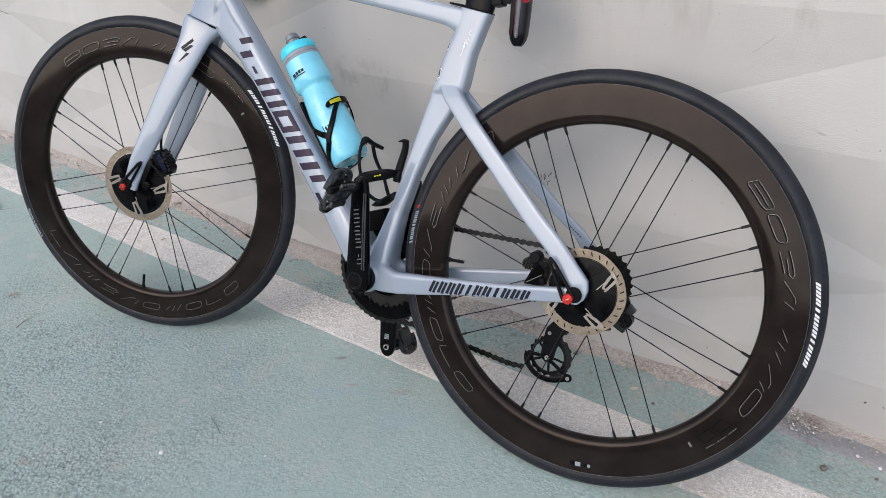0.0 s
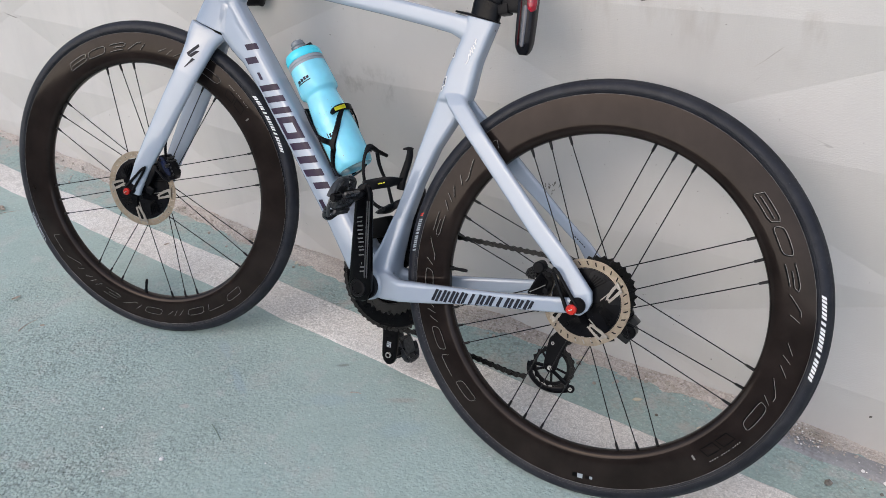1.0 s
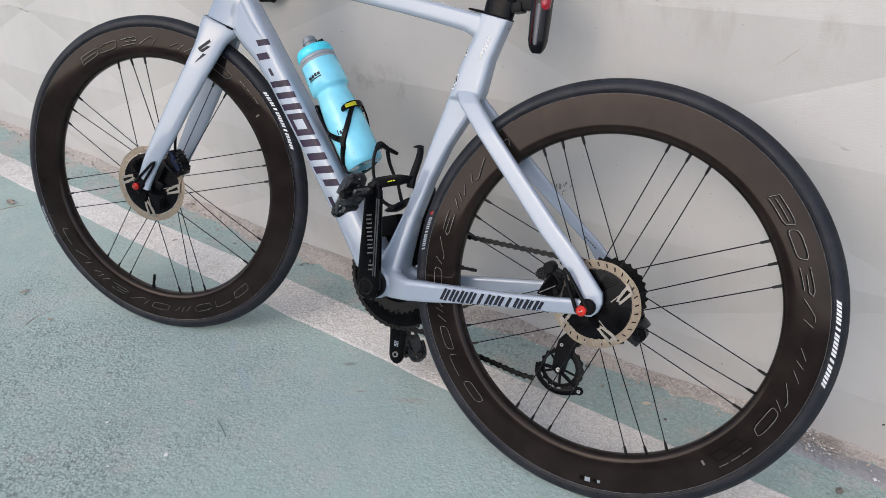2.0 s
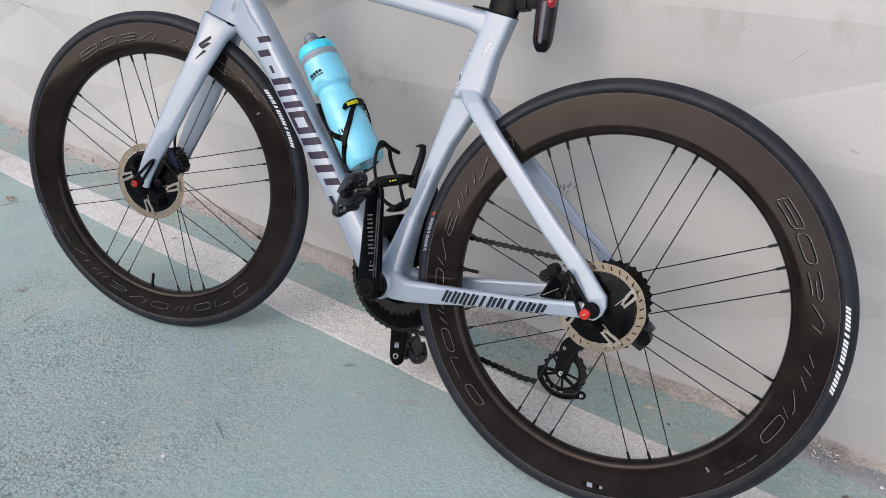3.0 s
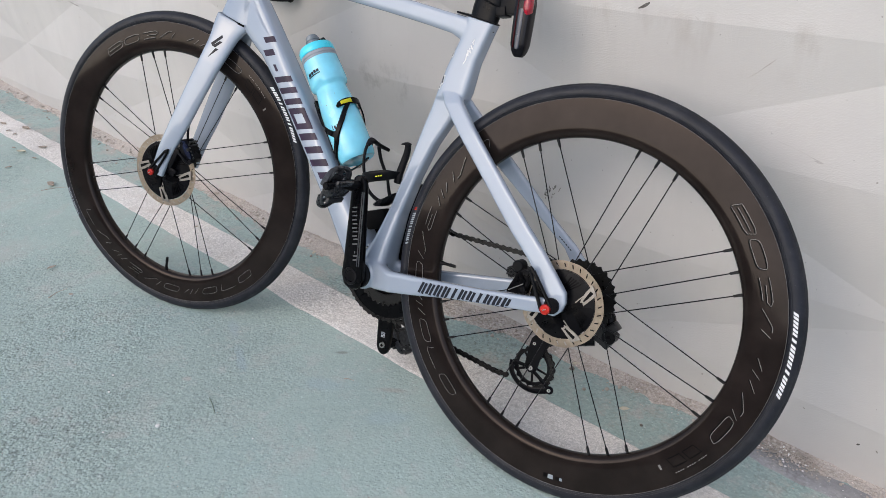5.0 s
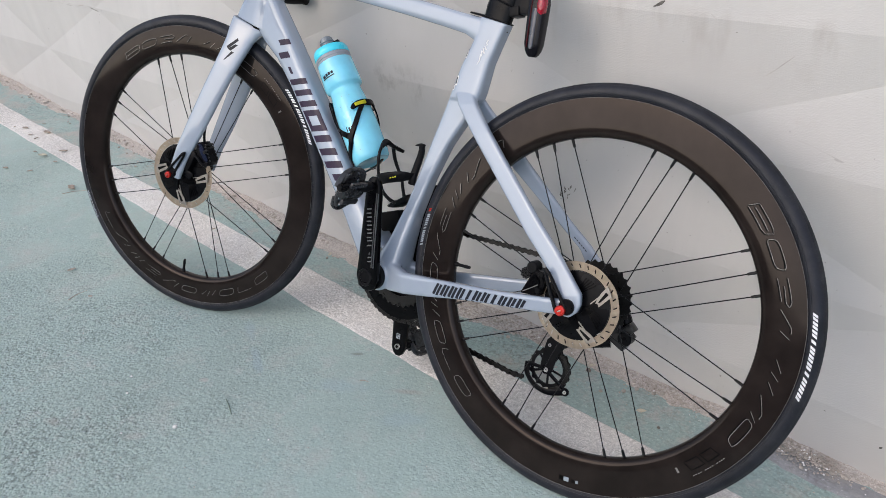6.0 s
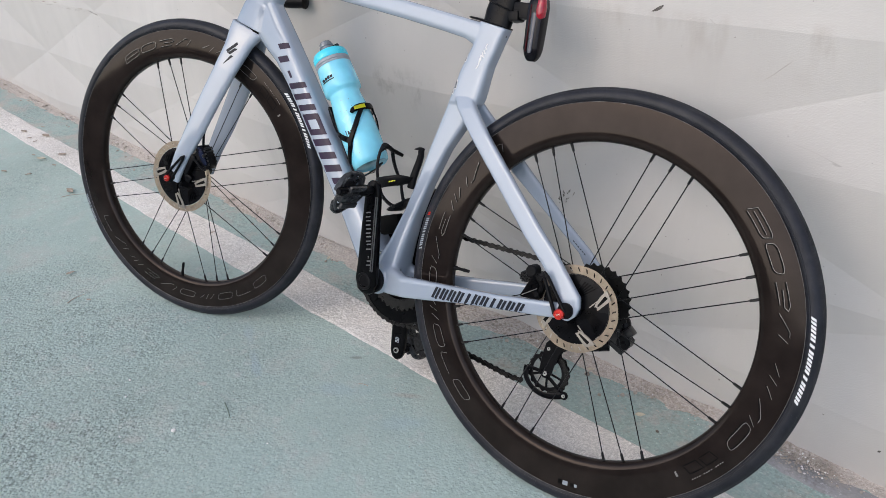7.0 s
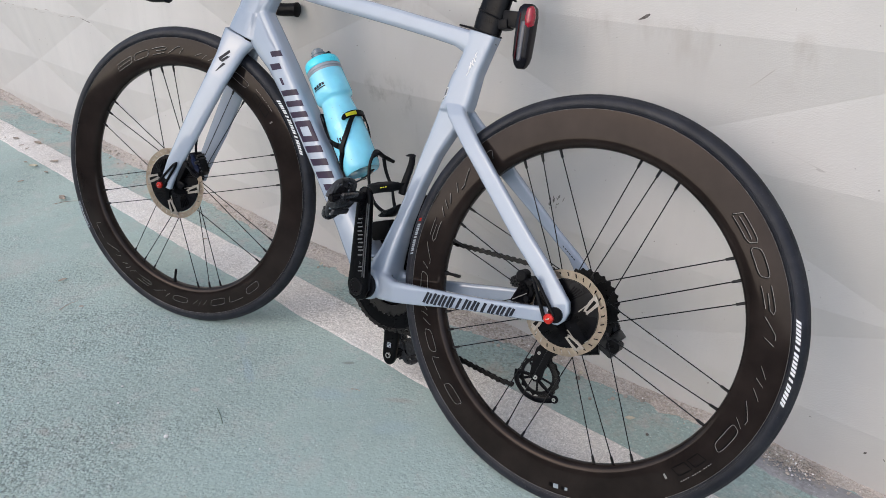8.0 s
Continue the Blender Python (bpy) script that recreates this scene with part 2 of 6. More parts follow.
M_STRIPE = ground_material("worn_white_road_paint", (0.715, 0.680, 0.640), (0.45, 0.42, 0.385), (0.62, 0.58, 0.53), 0.06, 0.38, 0.25, 0.6, (0.5, 0.60), (0.52, 0.47, 0.42), False, grain_scale=520)
M_MORTAR = ground_material("bare_grey_mortar", (0.305, 0.300, 0.305), (0.18, 0.17, 0.17), (0.37, 0.35, 0.34), 0.05, 0.34, 0.05, 0.35, (0.6, 0.56), (0.40, 0.35, 0.31), False)
M_DIRT = ground_material("sandy_dirt", (0.50, 0.445, 0.395), (0.24, 0.195, 0.16), (0.60, 0.535, 0.48), 0.09, 0.42, 0.20, 1.0, (0.5, 0.58), (0.36, 0.29, 0.235), False, grain_scale=430)


def wall_material():
    m, nt, b = principled("off_white_textured_plaster")
    big = noise_node(nt, 1.6, 6, 0.6)
    streak = noise_node(nt, 5.0, 4, 0.6, stretch=(3.2, 1, 0.35))
    mid = noise_node(nt, 17, 6, 0.62)
    c = mix(nt, ramp(nt, big.outputs["Fac"], [(0.35, (0, 0, 0)), (0.68, (1, 1, 1))]).outputs[0], (0.500, 0.479, 0.458), (0.588, 0.563, 0.538))
    c = mix(nt, ramp(nt, streak.outputs["Fac"], [(0.54, (0, 0, 0)), (0.78, (0.6, 0.6, 0.6))]).outputs[0], c, (0.490, 0.475, 0.457))
    c = mix(nt, ramp(nt, mid.outputs["Fac"], [(0.66, (0, 0, 0)), (0.80, (0.45, 0.45, 0.45))]).outputs[0], c, (0.52, 0.468, 0.424))
    spots = noise_node(nt, 120, 2, 0.5)
    c = mix(nt, ramp(nt, spots.outputs["Fac"], [(0.755, (0, 0, 0)), (0.775, (0.8, 0.8, 0.8))]).outputs[0], c, (0.28, 0.26, 0.24))
    nt.links.new(c, b.inputs["Base Color"])
    b.inputs["Roughness"].default_value = 0.55
    b.inputs["Specular IOR Level"].default_value = 0.4
    where = nt.nodes.new("ShaderNodeTexCoord")
    xyz = nt.nodes.new("ShaderNodeSeparateXYZ")
    nt.links.new(where.outputs["Object"], xyz.inputs[0])

    def span(src, a, b_):
        r = nt.nodes.new("ShaderNodeMapRange")
        r.interpolation_type = "SMOOTHSTEP"
        r.inputs["From Min"].default_value, r.inputs["From Max"].default_value = a, b_
        nt.links.new(src, r.inputs["Value"])
        return r.outputs["Result"]

    def times(a, b_):
        n = nt.nodes.new("ShaderNodeMath")
        n.operation = "MULTIPLY"
        for sock, v in zip(n.inputs, (a, b_)):
            if isinstance(v, (int, float)):
                sock.default_value = v
            else:
                nt.links.new(v, sock)
        return n.outputs[0]

    # grime rubbed in along one relief edge, with runs below it
    run = noise_node(nt, 14.0, 5, 0.7, stretch=(2.4, 1, 1.7))
    grime = times(times(span(xyz.outputs["X"], -0.76, -0.68), span(xyz.outputs["X"], -0.50, -0.58)), times(span(xyz.outputs["Z"], 0.44, 0.505), span(xyz.outputs["Z"], 0.560, 0.522)))
    c = mix(nt, times(grime, ramp(nt, run.outputs["Fac"], [(0.48, (0, 0, 0)), (0.70, (0.75, 0.75, 0.75))]).outputs[0]), c, (0.34, 0.32, 0.30))
    drip = noise_node(nt, 8.0, 4, 0.6, stretch=(2.2, 1, 0.7))
    under = times(span(xyz.outputs["Z"], 0.62, 0.71), span(xyz.outputs["Z"], 0.740, 0.722))
    c = mix(nt, times(under, ramp(nt, drip.outputs["Fac"], [(0.52, (0, 0, 0)), (0.70, (0.7, 0.7, 0.7))]).outputs[0]), c, (0.42, 0.385, 0.355))
    low = noise_node(nt, 11.0, 5, 0.7, stretch=(1.4, 1, 2.0))
    c = mix(nt, times(span(xyz.outputs["Z"], 0.10, 0.0), ramp(nt, low.outputs["Fac"], [(0.52, (0, 0, 0)), (0.74, (0.45, 0.45, 0.45))]).outputs[0]), c, (0.52, 0.48, 0.445))
    nt.links.new(c, b.inputs["Base Color"])
    lump = noise_node(nt, 360, 2, 0.5)
    coarse = span(xyz.outputs["X"], -0.75, 0.05)
    patch = noise_node(nt, 3.2, 2, 0.5)
    amount = nt.nodes.new("ShaderNodeMath")
    amount.operation = "MULTIPLY"
    nt.links.new(ramp(nt, lump.outputs["Fac"], [(0.42, (0, 0, 0)), (0.85, (1, 1, 1))]).outputs[0], amount.inputs[0])
    nt.links.new(ramp(nt, patch.outputs["Fac"], [(0.35, (0.15, 0.15, 0.15)), (0.62, (1, 1, 1))]).outputs[0], amount.inputs[1])
    bump(nt, b, times(amount.outputs[0], times(coarse, 1.0)), 0.30, 0.0016)
    bump(nt, b, mid.outputs["Fac"], 0.2, 0.004)
    return m


M_WALL = wall_material()
M_SOUTH = simple("unseen_wall_brown", (0.43, 0.37, 0.335), 0.85, 0, 0, 0.3, 3.0, 0.08, 0.3, 40)


# ---- mesh helpers ----
def link(name, bm, material, parent=None, label="", smooth=True):
    me = bpy.data.meshes.new(name)
    bmesh.ops.recalc_face_normals(bm, faces=bm.faces[:])
    bm.to_mesh(me)
    bm.free()
    me.materials.append(material)
    if smooth:
        me.shade_smooth()
    ob = new(name, me)
    if parent:
        ob.parent = parent
    if label:
        ob["label"] = label
    return ob


def part(name, bm, material, parent, label="", smooth=True, sharp=35):
    ob = link(name, bm, material, parent, label, smooth)
    if smooth:
        ob.data.set_sharp_from_angle(angle=radians(sharp))
    return ob


def ring_faces(bm, a, b):
    n = len(a)
    for i in range(n):
        bm.faces.new((a[i], a[(i + 1) % n], b[(i + 1) % n], b[i]))


def loft(bm, sections, n=24, power=2.4):
    """Skin over closed superellipse sections: centre, half axis u, half axis v."""
    rows = []
    for c, u, v in sections:
        row = []
        for k in range(n):
            a = 2 * math.pi * k / n
            ca, sa = math.cos(a), math.sin(a)
            s = (abs(ca) ** power + abs(sa) ** power) ** (-1 / power)
            row.append(bm.verts.new(Vector(c) + Vector(u) * ca * s + Vector(v) * sa * s))
        rows.append(row)
    for a, b in zip(rows, rows[1:]):
        ring_faces(bm, a, b)
    bm.faces.new(rows[0][::-1])
    bm.faces.new(rows[-1])


def edge_loft(bm, rows, n=24, power=2.4):
    """Skin from two edges in the bicycle's plane: x1 z1, x2 z2, y centre, y half width."""
    loft(bm, [(((x1 + x2) / 2, yc, (z1 + z2) / 2), ((x2 - x1) / 2, 0, (z2 - z1) / 2), (0, hw, 0)) for x1, z1, x2, z2, yc, hw in rows], n, power)


def tube(bm, pts, radius, n=8, flat=None):
    """Round bar along points; flat: (second radius) across the first normal."""
    pts = [Vector(p) for p in pts]
    up = Vector((0.13, 0.9, 0.27)).normalized()
    rows = []
    for i, p in enumerate(pts):
        d = (pts[min(i + 1, len(pts) - 1)] - pts[max(i - 1, 0)]).normalized()
        s = d.cross(up)
        if s.length < 1e-3:
            s = d.cross(Vector((1, 0, 0)))
        s.normalize()
        w = s.cross(d).normalized()
        r = radius[i] if isinstance(radius, (list, tuple)) else radius
        q = flat if flat else r
        rows.append([bm.verts.new(p + s * math.cos(2 * math.pi * k / n) * r + w * math.sin(2 * math.pi * k / n) * q) for k in range(n)])
    for a, b in zip(rows, rows[1:]):
        ring_faces(bm, a, b)
    bm.faces.new(rows[0][::-1])
    bm.faces.new(rows[-1])


def strip(bm, pts, widths, thick):
    """Flat plate in the x-z plane along points, of changing width."""
    pts = [Vector(p) for p in pts]
    rows = []
    for i, p in enumerate(pts):
        d = pts[min(i + 1, len(pts) - 1)] - pts[max(i - 1, 0)]
        s = Vector((-d.z, 0, d.x)).normalized() * widths[i] / 2
        up = Vector((0, thick / 2, 0))
        rows.append([bm.verts.new(q) for q in (p - s - up, p + s - up, p + s + up, p - s + up)])
    for a, b in zip(rows, rows[1:]):
        ring_faces(bm, a, b)
    bm.faces.new(rows[0][::-1])
    bm.faces.new(rows[-1])


def ribbon(bm, pts, widths, thick, centre_line):
    """Flat band that lies round an axis along y: centre_line gives the axis at a point."""
    pts = [Vector(p) for p in pts]
    rows = []
    for i, p in enumerate(pts):
        d = (pts[min(i + 1, len(pts) - 1)] - pts[max(i - 1, 0)]).normalized()
        n = (p - centre_line(p)).normalized()
        s = d.cross(n).normalized() * widths[i] / 2
        up = n * thick / 2
        rows.append([bm.verts.new(q) for q in (p - s - up, p - s * 0.7 + up, p + s * 0.7 + up, p + s - up)])
    for a, b in zip(rows, rows[1:]):
        ring_faces(bm, a, b)
    bm.faces.new(rows[0][::-1])
    bm.faces.new(rows[-1])


def curve_pts(pts, steps=6):
    """Smooth points through the given ones."""
    P = [Vector(p) for p in pts]
    out = []
    for i in range(len(P) - 1):
        a, b, c, d = P[max(i - 1, 0)], P[i], P[i + 1], P[min(i + 2, len(P) - 1)]
        for k in range(steps):
            t = k / steps
            out.append(0.5 * (2 * b + (c - a) * t + (2 * a - 5 * b + 4 * c - d) * t * t + (3 * b - a - 3 * c + d) * t ** 3))
    return out + [P[-1]]


def revolve(bm, profile, seg=96, closed=True, centre=(0, 0, 0)):
    """Turn a profile of (radius, y) about the y axis."""
    cx, cy, cz = centre
    rows = []
    for k in range(seg):
        a = 2 * math.pi * k / seg
        rows.append([bm.verts.new((cx + r * math.cos(a), cy + y, cz + r * math.sin(a))) for r, y in profile])
    m = len(profile)
    for k in range(seg):
        a, b = rows[k], rows[(k + 1) % seg]
        for i in range(m if closed else m - 1):
            j = (i + 1) % m
            bm.faces.new((a[i], a[j], b[j], b[i]))


def disc(bm, r, y0, y1, seg=40, centre=(0, 0, 0), chamfer=0.0008):
    revolve(bm, [(0.0002, y0), (r - chamfer, y0), (r, y0 + chamfer), (r, y1 - chamfer), (r - chamfer, y1), (0.0002, y1)], seg, True, centre)


def outline(bm, pts, y0, y1):
    """Plate cut to an outline in the x-z plane."""
    a = [bm.verts.new((x, y0, z)) for x, z in pts]
    b = [bm.verts.new((x, y1, z)) for x, z in pts]
    bm.faces.new(a)
    bm.faces.new(b[::-1])
    ring_faces(bm, a, b)


def block(bm, c, size, turn=None, bevel=0.001):
    made = bmesh.ops.create_cube(bm, size=1)["verts"]
    m = Matrix.Translation(c) @ (turn.to_4x4() if turn else Matrix()) @ Matrix.Diagonal((*size, 1))
    bmesh.ops.transform(bm, matrix=m, verts=made)
    if bevel:
        es = list({e for v in made for e in v.link_edges})
        bmesh.ops.bevel(bm, geom=es, offset=bevel, segments=2, affect="EDGES", profile=0.6)


def gear(bm, root, tip, teeth, y0, y1, centre=(0, 0), inner=0.0, duty=0.5):
    """Toothed ring with a round hole."""
    n = teeth * 4
    outer = []
    for k in range(n):
        a = 2 * math.pi * k / n
        r = (root, root, tip, tip)[k % 4]
        a += (0, 0, 0.35, -0.35)[k % 4] * 2 * math.pi / n
        outer.append((centre[0] + r * math.cos(a), centre[1] + r * math.sin(a)))
    inn = [(centre[0] + inner * math.cos(2 * math.pi * k / n), centre[1] + inner * math.sin(2 * math.pi * k / n)) for k in range(n)]
    v = [[bm.verts.new((x, y, z)) for x, z in ring] for ring in (outer, inn) for y in (y0, y1)]
    ring_faces(bm, v[0], v[1])
    ring_faces(bm, v[3], v[2])
    ring_faces(bm, v[2], v[0])
    ring_faces(bm, v[1], v[3])


# ---- the wall ----
CELL_X, CELL_Z, X0, Z0 = 1.01, 0.41, -0.055, 0.105
Y_IN, Y_OUT, WALL_TOP = 0.249, 0.231, 2.975


def wall():
    bm = bmesh.new()
    grid = {}
    nx0, nx1, nz = -12, 10, 7

    def vert(i, j):
        # odd-even half cells: edge middles stand out, corners and centres lie back
        if (i, j) not in grid:
            depth = Y_OUT if (i + j) % 2 else Y_IN
            grid[i, j] = bm.verts.new((X0 + i * CELL_X / 2, depth, Z0 + j * CELL_Z / 2 + (0.013 if j == 0 else 0)))
        return grid[i, j]

    for ci in range(nx0, nx1):
        for cj in range(nz):
            i, j = 2 * ci + 1, 2 * cj + 1
            ring = [(i + 1, j), (i + 1, j + 1), (i, j + 1), (i - 1, j + 1), (i - 1, j), (i - 1, j - 1), (i, j - 1), (i + 1, j - 1)]
            for k in range(8):
                bm.faces.new((vert(i, j), vert(*ring[k]), vert(*ring[(k + 1) % 8])))
    i0, i1, jt = 2 * nx0, 2 * nx1, 2 * nz
    # the row at the foot is cut off by the ground
    low = [vert(i, -1) for i in range(i0, i1 + 1)]
    back_low = [bm.verts.new((v.co.x, 0.60, v.co.z)) for v in low]
    back_top = [bm.verts.new((v.co.x, 0.60, WALL_TOP)) for v in low]
    for k, i in enumerate(range(i0, i1)):
        a, b = (i, i + 1) if i % 2 == 0 else (i + 1, i)
        bm.faces.new((vert(a, 0), vert(b, 0), vert(b, -1)))
        bm.faces.new((vert(a, 0), vert(b, -1), vert(a, -1)))
        bm.faces.new((vert(i, jt), vert(i + 1, jt), back_top[k + 1], back_top[k]))
        bm.faces.new((back_top[k], back_top[k + 1], back_low[k + 1], back_low[k]))
        bm.faces.new((back_low[k], back_low[k + 1], low[k + 1], low[k]))
    for k, i in ((0, i0), (-1, i1)):
        bm.faces.new([low[k]] + [vert(i, j) for j in range(jt + 1)] + [back_top[k], back_low[k]])
    ob = link("wall_north", bm, M_WALL, smooth=False)
    return tagged(ob, "off-white plastered wall cast with shallow faceted star relief", "wall", kind="structure")


WALL = wall()


def unseen_wall_south():
    """Unseen plain wall behind the eye, added to shape reflections and low light."""
    bm = bmesh.new()
    block(bm, (-1.0, -5.35, 0.50), (22.0, 0.30, 1.2), None, 0)
    return tagged(link("unseen_wall_south", bm, M_SOUTH, smooth=False), "plain brown unseen wall added across the path for reflections", "wall", kind="structure")


unseen_wall_south()


def rise(x):
    """The path climbs gently beyond the front wheel."""
    u = min(4.0, max(0.0, -0.9 - x))
    return 0.05 * u * u / (u + 0.5)


def line_mid(x):
    """Middle of the white line: a little askew near the bicycle, then level with the wall."""
    return 0.0205 - 0.0275 * (max(x, -0.95) - 0.1)


def ground():
    bm = bmesh.new()
    xs = [-300, -60, -12, -8] + [-6 + 0.1 * k for k in range(53)] + [12, 60, 300]
    v = [[bm.verts.new((x, y, rise(x))) for x in xs] for y in (-300, -60, -8, 0.5, 60, 300)]
    for a, b in zip(v, v[1:]):
        for k in range(len(xs) - 1):
            bm.faces.new((a[k], a[k + 1], b[k + 1], b[k]))
    return tagged(link("ground", bm, M_GROUND, smooth=False), "green painted asphalt path with pale worn grit", "ground", kind="structure")


ground()


def stripe():
    """White line along the path, a little askew to the wall, with ragged edges."""
    bm = bmesh.new()
    rows = []
    for k in range(601):
        x = -12 + k * 20 / 600
        mid = line_mid(x)
        up = rise(x)
        half = 0.056 - 0.009 * min(1.0, max(0.0, -0.9 - x))
        e1 = half + 0.004 * noise.noise((x * 9, 1.3, 0)) + 0.003 * noise.noise((x * 40, 4.3, 0))
        e2 = half + 0.004 * noise.noise((x * 9, 7.3, 0)) + 0.003 * noise.noise((x * 40, 9.3, 0))
        rows.append([bm.verts.new(p) for p in ((x, mid - e2 - 0.002, up - 0.0006), (x, mid - e2 + 0.006, up + 0.0014), (x, mid + e1 - 0.006, up + 0.0020), (x, mid + e1 + 0.002, up - 0.0006))])
    for a, b in zip(rows, rows[1:]):
        for i in range(3):
            bm.faces.new((a[i], a[i + 1], b[i + 1], b[i]))
    return tagged(link("road_line", bm, M_STRIPE, smooth=False), "worn off-white painted line on the green path", "road marking", kind="structure")


stripe()


def verge():
    """Fresher paint between the white line and the wall."""
    bm = bmesh.new()
    rows = []
    for k in range(201):
        x = -12 + k * 0.1
        mid = line_mid(x)
        up = rise(x)
        rows.append([bm.verts.new((x, y, z + up)) for y, z in ((mid, -0.003), (mid, 0.0010), (0.262, 0.0010))])
    for a, b in zip(rows, rows[1:]):
        for i in range(2):
            bm.faces.new((a[i], a[i + 1], b[i + 1], b[i]))
    return tagged(link("pavement_verge", bm, M_VERGE, smooth=False), "darker green painted strip between line and wall", "pavement", kind="structure")


verge()


def dirt():
    """Low uneven bank of sand and crumbs at the foot of the wall."""
    bm = bmesh.new()
    nx, ny = 1270, 14
    rows = []
    for i in range(nx + 1):
        x = -12 + 20 * i / nx
        edge = 0.202 - 0.032 * math.exp(-((x + 0.75) / 0.5) ** 2) + 0.022 * noise.noise((x * 3.1, 0.2, 5)) + 0.012 * noise.noise((x * 17, 3.2, 5)) + 0.006 * noise.noise((x * 55, 6.2, 5))
        row = []
        for j in range(ny + 1):
            s = j / ny
            y = edge + (0.262 - edge) * s
            h = 0.011 * min(1, s * 1.6) ** 0.8 * (0.75 + 0.7 * noise.noise((x * 8, y * 20, 2)))
            h += 0.0035 * noise.noise((x * 60, y * 60, 8)) + 0.002 * noise.noise((x * 150, y * 150, 8))
            row.append(bm.verts.new((x, y, rise(x) + (-0.002 if j == 0 else h))))
        rows.append(row)
    for a, b in zip(rows, rows[1:]):
        for j in range(ny):
            bm.faces.new((a[j], a[j + 1], b[j + 1], b[j]))
    return tagged(link("dirt_strip", bm, M_DIRT), "sandy brown dirt gathered along the wall foot", "dirt", kind="stuff")


dirt()


def mortar_strip():
    """Bare grey mortar smeared along the edge of the green paint, from the rear wheel on."""
    bm = bmesh.new()
    rows = []
    for k in range(401):
        x = 0.20 + 7.8 * (k / 400) ** 2
        taper = min(1.0, (x - 0.20) / 0.10)
        front = 0.206 - 0.037 * taper + 0.004 * noise.noise((x * 14, 0.7, 3)) + 0.003 * noise.noise((x * 47, 2.7, 3))
        rows.append([bm.verts.new((x, y, z)) for y, z in ((front, 0.0004), (front + 0.002, 0.0026), (0.5 * front + 0.107, 0.0030 + 0.0006 * noise.noise((x * 30, 5.1, 3))), (0.214, 0.0028))])
    for a, b in zip(rows, rows[1:]):
        for i in range(3):
            bm.faces.new((a[i], a[i + 1], b[i + 1], b[i]))
    return tagged(link("pavement_edge", bm, M_MORTAR), "bare grey mortar strip between green paint and dirt", "pavement", kind="structure")


mortar_strip()

# ---- the bicycle ----
BIKE = pose(0, 0, 0.32, -20.176, 0.450, 5.899)
FORK = Matrix.Translation((-0.9846, -0.0018, 0.0019)) @ pose(0, 0, 0, 5.653, -1.318, 13.079)
bike = new("bicycle")
bike.empty_display_size = 0.2
bike.matrix_world = BIKE
tagged(bike, "pale lilac road bicycle with deep black rims leaning on wall", "bicycle")


def remeshed(name, bm, voxel, smooth_steps):
    """One continuous skin over joined tubes."""
    me = bpy.data.meshes.new(name)
    bmesh.ops.recalc_face_normals(bm, faces=bm.faces[:])
    bm.to_mesh(me)
    bm.free()
    ob = bpy.data.objects.new(name, me)
    scene.collection.objects.link(ob)
    md = ob.modifiers.new("r", "REMESH")
    md.mode, md.voxel_size = "VOXEL", voxel
    ms = ob.modifiers.new("s", "SMOOTH")
    ms.factor, ms.iterations = 0.5, smooth_steps
    dg = bpy.context.evaluated_depsgraph_get()
    made = bpy.data.meshes.new_from_object(ob.evaluated_get(dg))
    ob.modifiers.clear()
    ob.data = made
    bpy.data.meshes.remove(me)
    made.name = name
    return ob


def soften(ob, centre, inner, outer, steps):
    """Smooth a skin round a point: fully within the inner radius, fading to the outer."""
    group = ob.vertex_groups.new(name="soft")
    for v in ob.data.vertices:
        d = (v.co - centre).length
        if d < outer:
            group.add([v.index], min(1.0, (outer - d) / (outer - inner)), "REPLACE")
    ms = ob.modifiers.new("s", "SMOOTH")
    ms.factor, ms.iterations, ms.vertex_group = 0.5, steps, "soft"
    made = bpy.data.meshes.new_from_object(ob.evaluated_get(bpy.context.evaluated_depsgraph_get()))
    old = ob.data
    ob.modifiers.clear()
    ob.vertex_groups.clear()
    ob.data = made
    bpy.data.meshes.remove(old)
    made.name = ob.name


